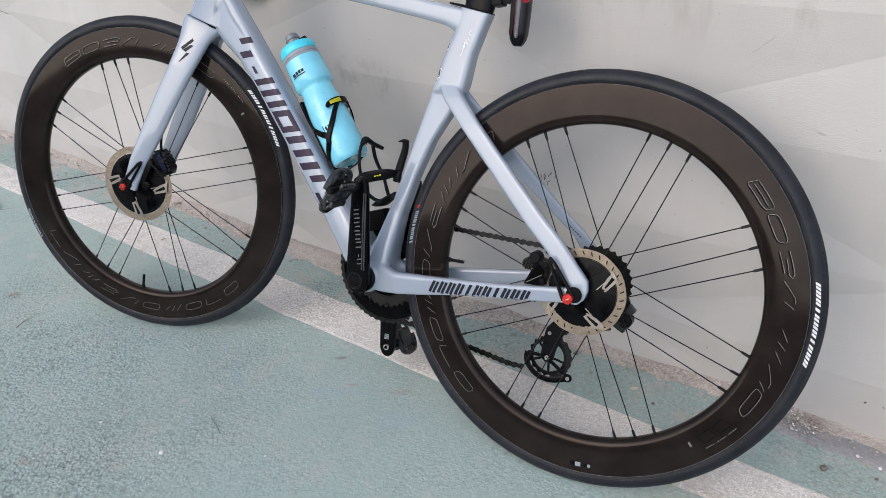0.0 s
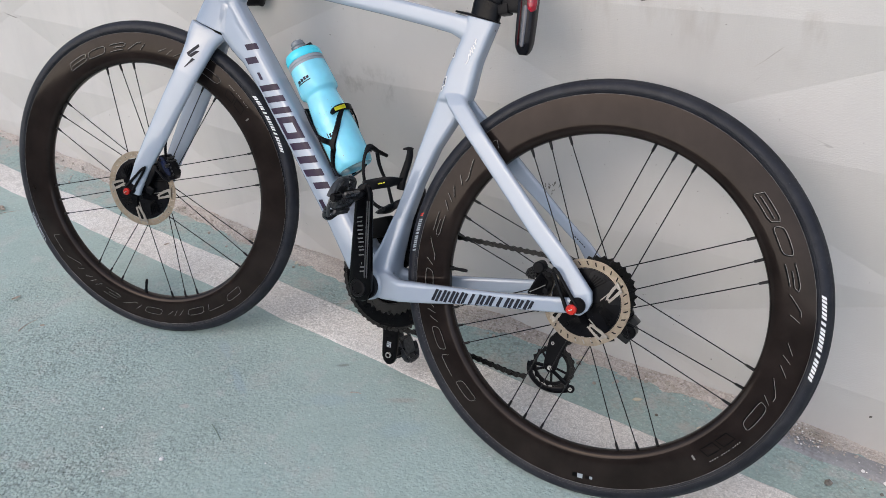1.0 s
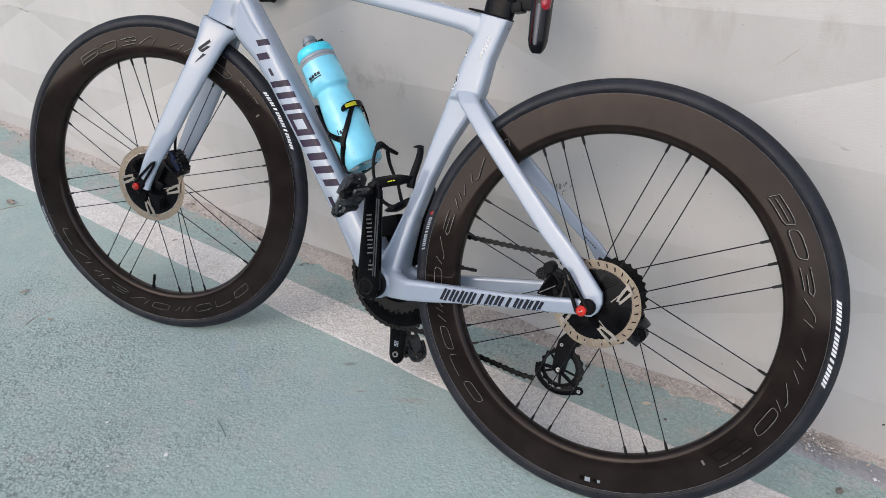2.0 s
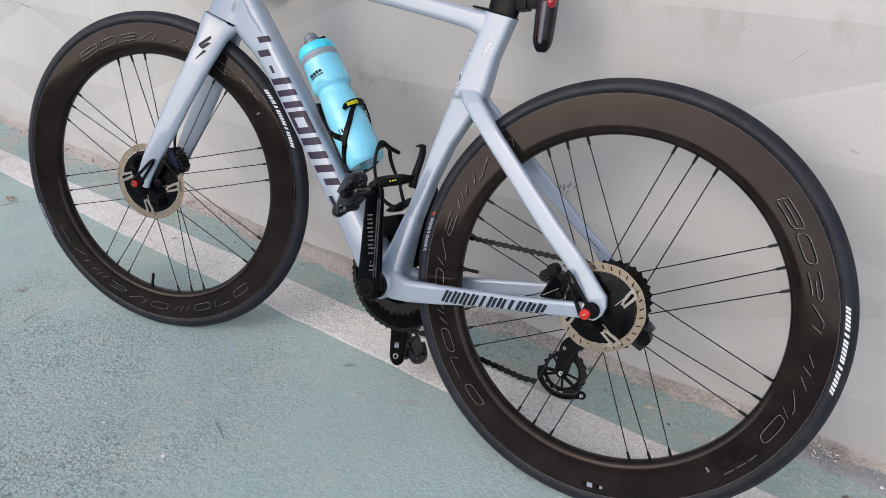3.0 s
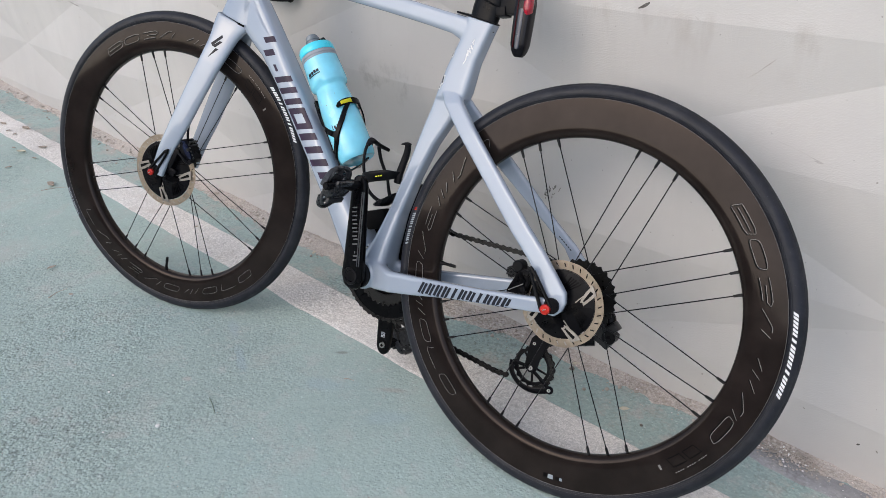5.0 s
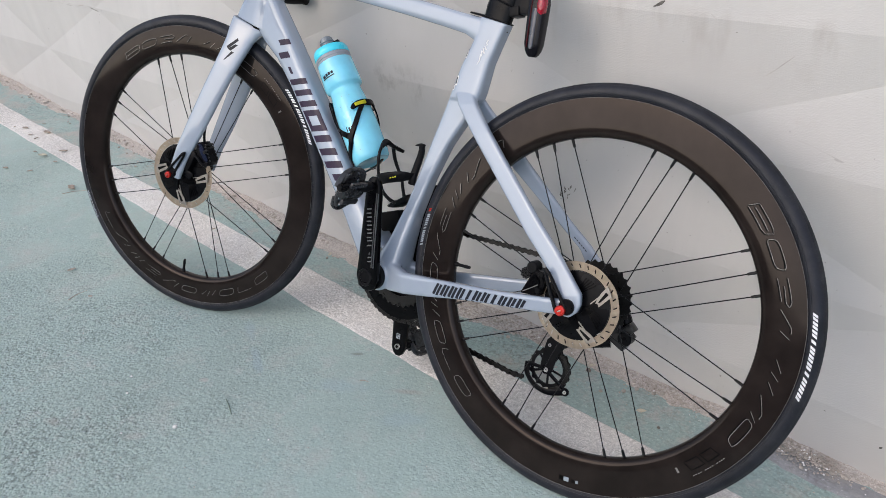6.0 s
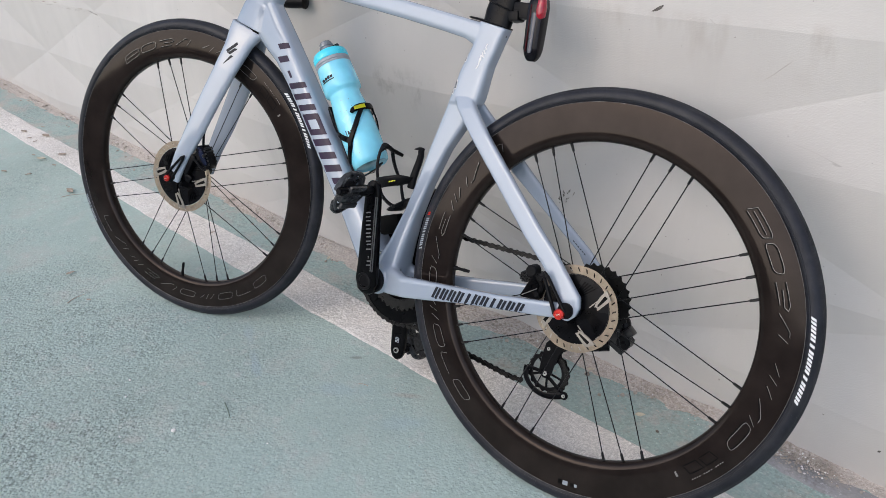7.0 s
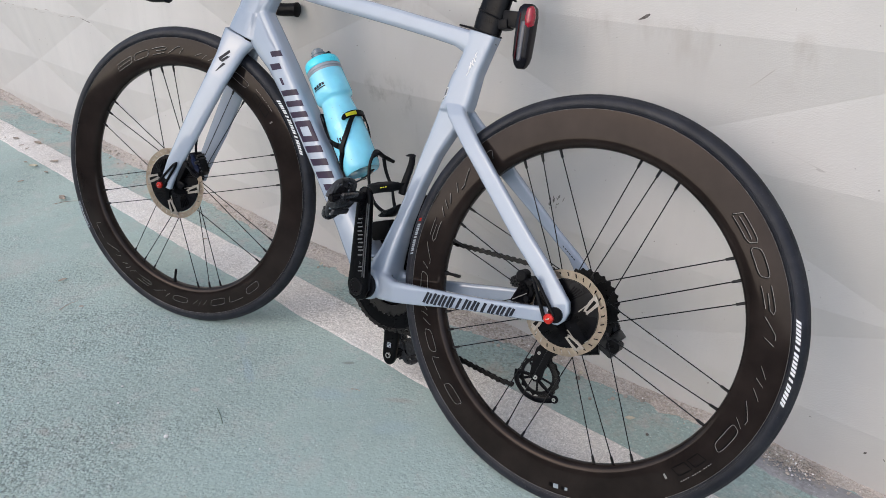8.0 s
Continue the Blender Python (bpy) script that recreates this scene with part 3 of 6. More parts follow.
def frame_mesh():
    bm = bmesh.new()
    # head tube, along the steering axis
    ax = Vector((0.287, 0, 0.958))
    base = Vector((-0.829, 0, 0.352))
    side = Vector((0.958, 0, -0.287))
    edge_loft(bm, [(-0.8755, 0.3555, -0.7815, 0.3312, 0, 0.0278), (-0.8728, 0.3620, -0.7810, 0.3420, 0, 0.0272), (-0.8645, 0.3800, -0.7780, 0.3640, 0, 0.0256), (-0.8560, 0.3980, -0.7750, 0.3850, 0, 0.0236)], 32, 3.2)
    loft(bm, [(base + ax * s, side * a, (0, b, 0)) for s, a, b in ((0.03, 0.037, 0.024), (0.08, 0.036, 0.022), (0.15, 0.033, 0.022), (0.19, 0.030, 0.022))], 28)
    # down tube
    d, n = Vector((0.648, 0, -0.761)), Vector((0.761, 0, 0.648))
    c = Vector((-0.708, 0, 0.287))
    loft(bm, [(c + d * t + n * o, n * a, (0, b, 0)) for t, o, a, b in ((-0.130, -0.010, 0.034, 0.021), (-0.095, -0.012, 0.037, 0.0225), (-0.06, -0.0085, 0.034, 0.023), (-0.02, -0.0028, 0.0283, 0.0235), (0.05, 0, 0.0255, 0.0245), (0.2, 0, 0.0262, 0.0255), (0.34, 0, 0.028, 0.028), (0.43, 0, 0.032, 0.034))], 32, 3.6)
    # gusset between head tube, down tube and top tube
    edge_loft(bm, [(-0.864, 0.376, -0.780, 0.372, 0, 0.0235), (-0.858, 0.395, -0.768, 0.398, 0, 0.0225), (-0.850, 0.420, -0.757, 0.420, 0, 0.0215), (-0.842, 0.445, -0.735, 0.440, 0, 0.0205), (-0.832, 0.475, -0.700, 0.458, 0, 0.0195)], 28, 3.0)
    # top tube
    edge_loft(bm, [(-0.80, 0.437, -0.80, 0.487, 0, 0.020), (-0.72, 0.431, -0.72, 0.466, 0, 0.020), (-0.59, 0.415, -0.585, 0.448, 0, 0.018), (-0.45, 0.399, -0.445, 0.431, 0, 0.016),
                   (-0.36, 0.387, -0.345, 0.417, 0, 0.0145), (-0.312, 0.3795, -0.29, 0.410, 0, 0.0145), (-0.286, 0.368, -0.245, 0.403, 0, 0.0145)], 28, 4.0)
    # seat tube
    edge_loft(bm, [(-0.285, 0.4105, -0.232, 0.4025, 0, 0.0150), (-0.292, 0.37, -0.238, 0.385, 0, 0.0150), (-0.308, 0.325, -0.252, 0.338, 0, 0.0158), (-0.318, 0.280, -0.259, 0.286, 0, 0.0178), (-0.320, 0.272, -0.262, 0.276, 0, 0.0172), (-0.322, 0.268, -0.268, 0.268, 0, 0.0142),
                   (-0.327, 0.248, -0.280, 0.238, 0, 0.0138), (-0.342, 0.192, -0.307, 0.188, 0, 0.0142), (-0.356, 0.135, -0.331, 0.122, 0, 0.0150), (-0.374, 0.065, -0.350, 0.05, 0, 0.018),
                   (-0.395, 0.0, -0.360, -0.015, 0, 0.027), (-0.425, -0.06, -0.365, -0.07, 0, 0.034)], 40, 5.5)
    # bottom bracket shell
    revolve(bm, [(0.0002, -0.042), (0.026, -0.042), (0.030, -0.034), (0.031, 0), (0.030, 0.034), (0.026, 0.042), (0.0002, 0.042)], 36, True, (-0.400, 0, -0.072))
    for s in (1, -1):
        # chain stay
        edge_loft(bm, [(-0.385, -0.040, -0.375, -0.096, -0.020 * s, 0.016), (-0.338, -0.048, -0.331, -0.087, -0.035 * s, 0.0125), (-0.278, -0.040, -0.271, -0.073, -0.042 * s, 0.009),
                       (-0.205, -0.028, -0.200, -0.054, -0.051 * s, 0.0085), (-0.128, -0.015, -0.123, -0.038, -0.060 * s, 0.008), (-0.045, 0.002, -0.040, -0.022, -0.067 * s, 0.0075), (-0.006, 0.010, -0.003, -0.014, -0.068 * s, 0.0065)], 36, 5.0)
        # seat stay
        u = 0.0 if s > 0 else 1.0
        edge_loft(bm, [(-0.306, 0.282, -0.270, 0.284, -0.010 * s, 0.0085), (-0.292, 0.262, -0.258, 0.269, -0.0185 * s, 0.0075), (-0.249, 0.221, -0.217, 0.230, -0.030 * s, 0.007), (-0.196, 0.172, -0.168, 0.185, -0.038 * s, 0.0068),
                       (-0.105 + 0.006 * u, 0.089 + 0.008 * u, -0.080, 0.107 - 0.002 * u, -0.055 * s, 0.0065), (-0.062 + 0.006 * u, 0.055 + 0.008 * u, -0.040, 0.075 - 0.002 * u, -0.0625 * s, 0.0065), (-0.020, 0.012, 0.0115, 0.024, -0.0685 * s, 0.0065), (-0.015, 0.000, 0.0148, 0.008, -0.0690 * s, 0.0063), (-0.012, -0.010, 0.0105, -0.006, -0.0695 * s, 0.006), (-0.008, -0.0165, 0.002, -0.015, -0.0700 * s, 0.0055)], 36, 6.0)
    ob = remeshed("frame", bm, 0.0015, 2)
    # broad fillets where the tubes flow into the bottom bracket shell
    soften(ob, Vector((-0.385, 0, -0.045)), 0.045, 0.095, 60)
    ob.data.materials.append(M_PAINT)
    ob.data.shade_smooth()
    ob.parent = bike
    ob["label"] = "glossy pale lilac carbon frame with dark markings"
    return ob


FRAME = frame_mesh()


def fork_mesh():
    bm = bmesh.new()
    for s in (1, -1):
        edge_loft(bm, [(0.1138, 0.3535, 0.1895, 0.3295, -0.0118 * s, 0.0160), (0.1088, 0.3410, 0.1880, 0.3225, -0.0138 * s, 0.0152), (0.1068, 0.3280, 0.1775, 0.3135, -0.0182 * s, 0.0134), (0.1055, 0.3130, 0.1660, 0.2990, -0.0238 * s, 0.0118), (0.102, 0.295, 0.156, 0.278, -0.0305 * s, 0.0105),
                       (0.090, 0.262, 0.138, 0.243, -0.0390 * s, 0.0095), (0.062, 0.202, 0.108, 0.185, -0.046 * s, 0.0085),
                       (0.028, 0.128, 0.070, 0.110, -0.052 * s, 0.008), (-0.002, 0.060, 0.033, 0.046, -0.056 * s, 0.0075), (-0.016, 0.018, 0.014, 0.006, -0.058 * s, 0.007), (-0.010, -0.006, 0.008, -0.010, -0.058 * s, 0.006)], 28, 3.2)
    edge_loft(bm, [(0.1150, 0.3530, 0.1880, 0.3300, 0, 0.0205), (0.1100, 0.3405, 0.1865, 0.3225, 0, 0.0205), (0.1125, 0.3320, 0.1765, 0.3170, 0, 0.0170)], 28, 2.6)
    ob = remeshed("fork", bm, 0.0015, 7)
    ob.data.materials.append(M_PAINT)
    ob.data.shade_smooth()
    ob.parent = bike
    ob.matrix_basis = FORK
    ob["label"] = "glossy pale lilac fork turned slightly from the wall"
    return ob


FORK_OB = fork_mesh()
# black slab that stands for the shade in the gap above the crown
bm = bmesh.new()
edge_loft(bm, [(-0.8715, 0.3500, -0.7890, 0.3285, 0, 0.0248), (-0.8710, 0.3565, -0.7885, 0.3335, 0, 0.0248)], 32, 2.6)
part("crown_gap_shade", bm, M_CAVITY, bike)

RIM_PROFILE = [(0.3178, 0.0139), (0.3150, 0.01405), (0.304, 0.0142), (0.290, 0.0141), (0.276, 0.0137), (0.2665, 0.0130), (0.2620, 0.0118), (0.2590, 0.0092), (0.2572, 0.0058), (0.2566, 0.0020)]


def rim_half(r):
    """Half width of the rim at a radius."""
    for (r1, y1), (r2, y2) in zip(RIM_PROFILE, RIM_PROFILE[1:]):
        if r1 >= r >= r2:
            return y1 + (y2 - y1) * (r1 - r) / (r1 - r2)
    return 0.0139


def toward(angle, d, radius=0.2575):
    """Foot of the spoke line that passes the axle at a signed distance d."""
    a = Vector((math.cos(angle), math.sin(angle)))
    if d == 0:
        return a * 0.019
    phi = math.asin(d / radius)
    for sign in (1, -1):
        u = Matrix.Rotation(sign * phi, 2) @ (-a)
        if abs((a.x * u.y - a.y * u.x) * radius - d) < 1e-6:
            return Vector((u.y, -u.x)) * d
    return Vector((0, 0))


def wheel(name, label, basis, lacing, hub_profile, valve_angle):
    bm = bmesh.new()
    full = RIM_PROFILE + [(r, -y) for r, y in RIM_PROFILE[::-1]]
    revolve(bm, full, 240)
    w = part(name, bm, M_RIM, bike, label, sharp=50)
    w.matrix_basis = basis
    bm = bmesh.new()
    prof = []
    for k in range(29):
        a = radians(-128 + 256 * k / 28)
        prof.append((0.3255 + 0.0145 * math.cos(a), 0.0145 * math.sin(a)))
    revolve(bm, prof, 240, True)
    t = part("tyre", bm, M_TYRE, w, "dark rubber road tyre", sharp=60)
    bm = bmesh.new()
    prof = []
    for k in range(13):
        a = radians(-34 + 68 * k / 12)
        prof.append((0.3255 + 0.01485 * math.cos(a), 0.01475 * math.sin(a)))
    prof = [(prof[0][0] - 0.0008, prof[0][1])] + prof + [(prof[-1][0] - 0.0008, prof[-1][1])]
    revolve(bm, prof, 240, True)
    part("tread", bm, M_TREAD, w)
    for sg in (-1, 1):
        for r in (0.3200, 0.3225):
            bm = bmesh.new()
            y = sg * math.sqrt(0.0145 ** 2 - (r - 0.3255) ** 2)
            revolve(bm, [(r - 0.0004, y * 0.99), (r, y * 1.03), (r + 0.0004, y * 0.99)], 240, True)
            part("sidewall_ridge", bm, M_SIDE_RIDGE, w)
        bm = bmesh.new()
        revolve(bm, [(0.3168, sg * 0.0137), (0.3173, sg * 0.0144), (0.3178, sg * 0.0137)], 240, True)
        part("rim_edge", bm, M_LINE, w, "thin pale edge of the rim")
    bm = bmesh.new()
    revolve(bm, [(r, y) for y, r in hub_profile], 40, True)
    part("hub", bm, M_BLACK, w)
    for angle, d, flange in lacing:
        a = radians(angle)
        foot = toward(a, d)
        rim_p = Vector((0.258 * math.cos(a), 0, 0.258 * math.sin(a)))
        hub_p = Vector((foot.x, flange, foot.y))
        along = (hub_p - rim_p).normalized()
        bm = bmesh.new()
        tube(bm, [rim_p + along * 0.010, hub_p], 0.00095, 6)
        part("spoke", bm, M_SPOKE, w)
        bm = bmesh.new()
        tube(bm, [rim_p - along * 0.002, rim_p + along * 0.004, rim_p + along * 0.0135, rim_p + along * 0.0145], [0.0027, 0.0024, 0.0021, 0.0011], 8)
        part("nipple", bm, M_SPOKE, w)
    # valve
    a = radians(valve_angle)
    out = Vector((math.cos(a), 0, math.sin(a)))
    bm = bmesh.new()
    tube(bm, [out * 0.259, out * 0.252, out * 0.250, out * 0.238, out * 0.237, out * 0.226], [0.0042, 0.0042, 0.0029, 0.0029, 0.0035, 0.0026], 10)
    part("valve", bm, M_PLASTIC, w)
    return w


def spokes(first, outer_y, middle_y):
    """Eight groups of three: a crossing pair on one flange, a radial spoke on the other."""
    out = []
    for k in range(8):
        c = first + 45 * k
        out += [(c + 7.35, 0.033, outer_y), (c, 0.0, middle_y), (c - 7.35, -0.033, outer_y)]
    return out


REAR = wheel("rear_wheel", "deep brown-black carbon rear wheel with black spokes", Matrix(), spokes(26.4, 0.0150, -0.030),
             [(-0.066, 0.002), (-0.066, 0.012), (-0.045, 0.014), (-0.036, 0.016), (-0.033, 0.022), (-0.027, 0.022), (-0.022, 0.015), (0.0, 0.015), (0.010, 0.020), (0.013, 0.037), (0.018, 0.037), (0.021, 0.018), (0.066, 0.014), (0.066, 0.002)], 183)
FRONT = wheel("front_wheel", "deep brown-black carbon front wheel with black spokes", FORK, spokes(15.6, -0.0150, 0.027),
              [(-0.052, 0.002), (-0.052, 0.010), (-0.036, 0.013), (-0.022, 0.016), (-0.018, 0.037), (-0.012, 0.037), (-0.008, 0.016), (0.0, 0.012), (0.020, 0.013), (0.024, 0.021), (0.030, 0.021), (0.034, 0.012), (0.052, 0.010), (0.052, 0.002)], -97.4)


def rotor(parent, radius, y, phase, arms=4, slot=2):
    """Brake disc: slotted steel ring on a dark finned carrier with bright arms."""
    bm = bmesh.new()
    n = 360
    rr = [radius, radius - 0.0035, radius - 0.0095, radius - 0.0135]
    grid = []
    for k in range(n):
        a = 2 * math.pi * k / n
        wob = 0.0004 * math.cos(2 * math.pi * (k / n) * 10 + phase)
        row = []
        for i, r in enumerate(rr):
            lean = 0.045 * (1.5 - i) if i in (1, 2) else 0
            row.append(bm.verts.new(((r + (wob if i == 0 else 0)) * math.cos(a + lean), y, (r + (wob if i == 0 else 0)) * math.sin(a + lean))))
        grid.append(row)
    for k in range(n):
        a, b = grid[k], grid[(k + 1) % n]
        for i in range(3):
            if i == 1 and k % 12 < slot:
                continue
            bm.faces.new((a[i], a[i + 1], b[i + 1], b[i]))
    bmesh.ops.solidify(bm, geom=bm.faces[:], thickness=0.0018)
    ro = part("brake_rotor", bm, M_ROTOR, parent, "tan-tinted slotted steel brake disc", sharp=30)
    bm = bmesh.new()
    revolve(bm, [(0.013, y - 0.004), (0.020, y - 0.0035), (radius - 0.024, y - 0.002), (radius - 0.0148, y - 0.0012), (radius - 0.0148, y + 0.0012), (0.016, y + 0.004)], 60)
    part("carrier", bm, M_BLACK, parent, "black finned rotor carrier")
    for k in range(arms):
        a = phase + 2 * math.pi * k / arms
        m = Matrix.Rotation(-a, 4, "Y")
        bm = bmesh.new()
        k0 = radius / 0.0688
        outline(bm, [(x * k0, z * k0) for x, z in ((0.0400, 0.0475), (0.0330, 0.0330), (0.0296, 0.0205), (0.0290, 0.0135), (0.0312, 0.0102), (0.0350, 0.0108), (0.0405, 0.0190), (0.0458, 0.0270), (0.0505, 0.0340))], y - 0.0036, y - 0.0020)
        bmesh.ops.transform(bm, matrix=m, verts=bm.verts[:])
        part("rotor_arm", bm, M_ROTOR_ARM, parent, "pale tan slotted rotor arm", smooth=False)
        # slot's darkness as a black strip on the uncut arm
        bm = bmesh.new()
        strip(bm, [(0.0338 * k0, y - 0.0037, 0.0180 * k0), (0.0375 * k0, y - 0.0037, 0.0255 * k0), (0.0425 * k0, y - 0.0037, 0.0365 * k0)], [0.0022 * k0, 0.0042 * k0, 0.0056 * k0], 0.0006)
        bmesh.ops.transform(bm, matrix=m, verts=bm.verts[:])
        part("arm_slot_shade", bm, M_CAVITY, parent, smooth=False)
        bm = bmesh.new()
        disc(bm, 0.0019, y - 0.0044, y - 0.003, 14, (0.0322 * k0, 0, 0.0135 * k0))
        bmesh.ops.transform(bm, matrix=m, verts=bm.verts[:])
        part("rivet", bm, M_CHAIN, parent)
        bm = bmesh.new()
        strip(bm, curve_pts([(0.012, y - 0.0058, -0.004), (0.020 * k0, y - 0.0055, 0.001), (0.0275 * k0, y - 0.0050, 0.0075 * k0), (0.0335 * k0, y - 0.0046, 0.0135 * k0)], 4), [0.016 - 0.00075 * q for q in range(13)], 0.003)
        bmesh.ops.transform(bm, matrix=m, verts=bm.verts[:])
        part("spider_arm", bm, M_GLOSS, parent, "gloss black rotor spider arm", smooth=False)
        bm = bmesh.new()
        strip(bm, [(0.022 * k0, y - 0.0040, 0.012 * k0), (0.034 * k0, y - 0.0036, 0.030 * k0)], [0.0016, 0.0012], 0.0012)
        bmesh.ops.transform(bm, matrix=m, verts=bm.verts[:])
        part("carrier_edge", bm, M_ROTOR_ARM, parent, "bare metal edge of the carrier", smooth=False)
    for k in range(arms):
        a = phase + 2 * math.pi * k / arms + radians(80)
        for q in range(5):
            m = Matrix.Rotation(-(a + (q - 2) * 0.10), 4, "Y")
            bm = bmesh.new()
            block(bm, ((radius - 0.034), y - 0.003, 0), (0.026, 0.004, 0.0018), Matrix.Rotation(radians(24), 3, "Y"), 0.0004)
            bmesh.ops.transform(bm, matrix=m, verts=bm.verts[:])
            part("fin", bm, M_GLOSS, parent)
    return ro


rotor(REAR, 0.0688, -0.050, radians(-4))
rotor(FRONT, 0.080, -0.040, radians(-40), slot=1)


# ---- drivetrain ----
BB = Vector((-0.400, 0, -0.072))


def crank(name, y_root, y_tip, tip, label):
    """Hollow crank arm from the spindle to the pedal eye, with a ridge."""
    bm = bmesh.new()
    a = Vector((BB.x, y_root, BB.z))
    b = Vector((tip[0], y_tip, tip[1]))
    d = (b - a).normalized()
    side = d.cross(Vector((0, 1, 0))).normalized()
    rows = []
    for t, hw, th in ((-0.025, 0.009, 0.005), (-0.019, 0.018, 0.008), (0.0, 0.0235, 0.0095), (0.03, 0.0215, 0.0085), (0.08, 0.0195, 0.0080), (0.13, 0.0175, 0.0070), (0.160, 0.0165, 0.0065), (0.172, 0.0155, 0.0065), (0.182, 0.011, 0.006), (0.187, 0.005, 0.004)):
        rows.append((a + d * t, side * hw, (0, th, 0)))
    loft(bm, rows, 28, 4.5)
    return part(name, bm, M_GLOSS, bike, label, sharp=50), a, d, side


CL, ca_, cd_, cs_ = crank("left_crank", -0.060, -0.074, (-0.404, 0.098), "gloss black carbon crank arm with grey marking")
bm = bmesh.new()
revolve(bm, [(0.011, -0.0715), (0.0155, -0.0715), (0.0165, -0.070), (0.0165, -0.060), (0.011, -0.060)], 40, True, BB)
part("crank_ring", bm, M_PLASTIC, CL)
bm = bmesh.new()
disc(bm, 0.0108, -0.0708, -0.060, 36, BB)
part("crank_bolt", bm, M_BLACK, CL)
bm = bmesh.new()
revolve(bm, [(0.0002, -0.052), (0.024, -0.052), (0.0255, -0.050), (0.0255, -0.043), (0.022, -0.041), (0.0002, -0.041)], 40, True, BB)
part("bearing_cover", bm, M_PLASTIC, bike)
CR, cb_, ce_, cf_ = crank("right_crank", 0.062, 0.072, (-0.397, -0.242), "gloss black carbon crank arm below the chainring")
bm = bmesh.new()
revolve(bm, [(0.0036, 0.0612), (0.0058, 0.0612), (0.0062, 0.0618), (0.0062, 0.0640), (0.0036, 0.0640)], 24, True, (-0.3955, 0, -0.2375))
part("pedal_eye", bm, M_ALLOY, CR, "bright pedal axle end")
bm = bmesh.new()
block(bm, (-0.3965, 0.0622, -0.2150), (0.0090, 0.0008, 0.0105), None, 0)
part("sticker", bm, M_GREYBAND, CR, "small grey and black label")
for dx, dz, sx, sz in ((0.0, 0.0032, 0.0066, 0.0012), (-0.002, 0, 0.003, 0.0018), (0.002, -0.0028, 0.0024, 0.0024)):
    bm = bmesh.new()
    block(bm, (-0.3965 + dx, 0.0616, -0.2150 + dz), (sx, 0.0006, sz), None, 0)
    part("sticker_mark", bm, M_DECAL_DARK, CR)

bm = bmesh.new()
gear(bm, 0.1015, 0.1062, 52, 0.0445, 0.0475, (BB.x, BB.z), 0.083)
RING = part("chainring", bm, M_CHAIN, bike, "dark toothed outer chainring", sharp=25)
bm = bmesh.new()
gear(bm, 0.0705, 0.0748, 36, 0.0370, 0.0400, (BB.x, BB.z), 0.052)
part("inner_chainring", bm, M_CHAIN, RING, sharp=25)
for k in range(4):
    bm = bmesh.new()
    m = Matrix.Translation((BB.x, 0, BB.z)) @ Matrix.Rotation(radians(40 + 90 * k), 4, "Y")
    block(bm, (0.052, 0.0425, 0), (0.075, 0.008, 0.017), None, 0.002)
    bmesh.ops.transform(bm, matrix=m, verts=bm.verts[:])
    part("spider_arm", bm, M_GLOSS, RING)
bm = bmesh.new()
revolve(bm, [(0.046, 0.0430), (0.0995, 0.0435), (0.0995, 0.0486), (0.046, 0.0480)], 72, True, BB)
part("ring_face", bm, M_GLOSS, RING)


# two fine ridges whose grey colour paints the crank's edge highlight
for off in (-0.0118, -0.0158):
    bm = bmesh.new()
    tube(bm, [ca_ + cd_ * t + cs_ * off * (1.10 - 0.9 * t) + Vector((0, -0.0098 + 0.016 * t, 0)) for t in (0.022, 0.06, 0.10, 0.14, 0.160)], 0.0013, 8)
    part("crank_ridge", bm, M_RIDGE, CL, "crank ridge with its gloss highlight painted grey")


def front_derailleur():
    fd = new("front_derailleur")
    fd.parent = bike
    fd["label"] = "black front derailleur behind the seat tube"
    bm = bmesh.new()
    loft(bm, [((-0.352, 0.034, 0.108), (0.006, 0, 0), (0, 0.008, 0)), ((-0.353, 0.034, 0.092), (0.010, 0, 0), (0, 0.012, 0)), ((-0.356, 0.034, 0.060), (0.010, 0, 0), (0, 0.013, 0)), ((-0.362, 0.036, 0.036), (0.009, 0, 0), (0, 0.011, 0))], 14, 3.2)
    part("motor_body", bm, M_PLASTIC, fd)
    for y in (0.036, 0.056):
        bm = bmesh.new()
        outline(bm, [(-0.385, 0.046), (-0.348, 0.040), (-0.338, 0.016), (-0.345, -0.004), (-0.360, -0.002), (-0.362, 0.020), (-0.388, 0.036)], y, y + 0.0016)
        part("cage_plate", bm, M_BLACK, fd)
    bm = bmesh.new()
    disc(bm, 0.0035, 0.030, 0.036, 14, (-0.346, 0, 0.034))
    part("bolt", bm, M_CHAIN, fd)


front_derailleur()


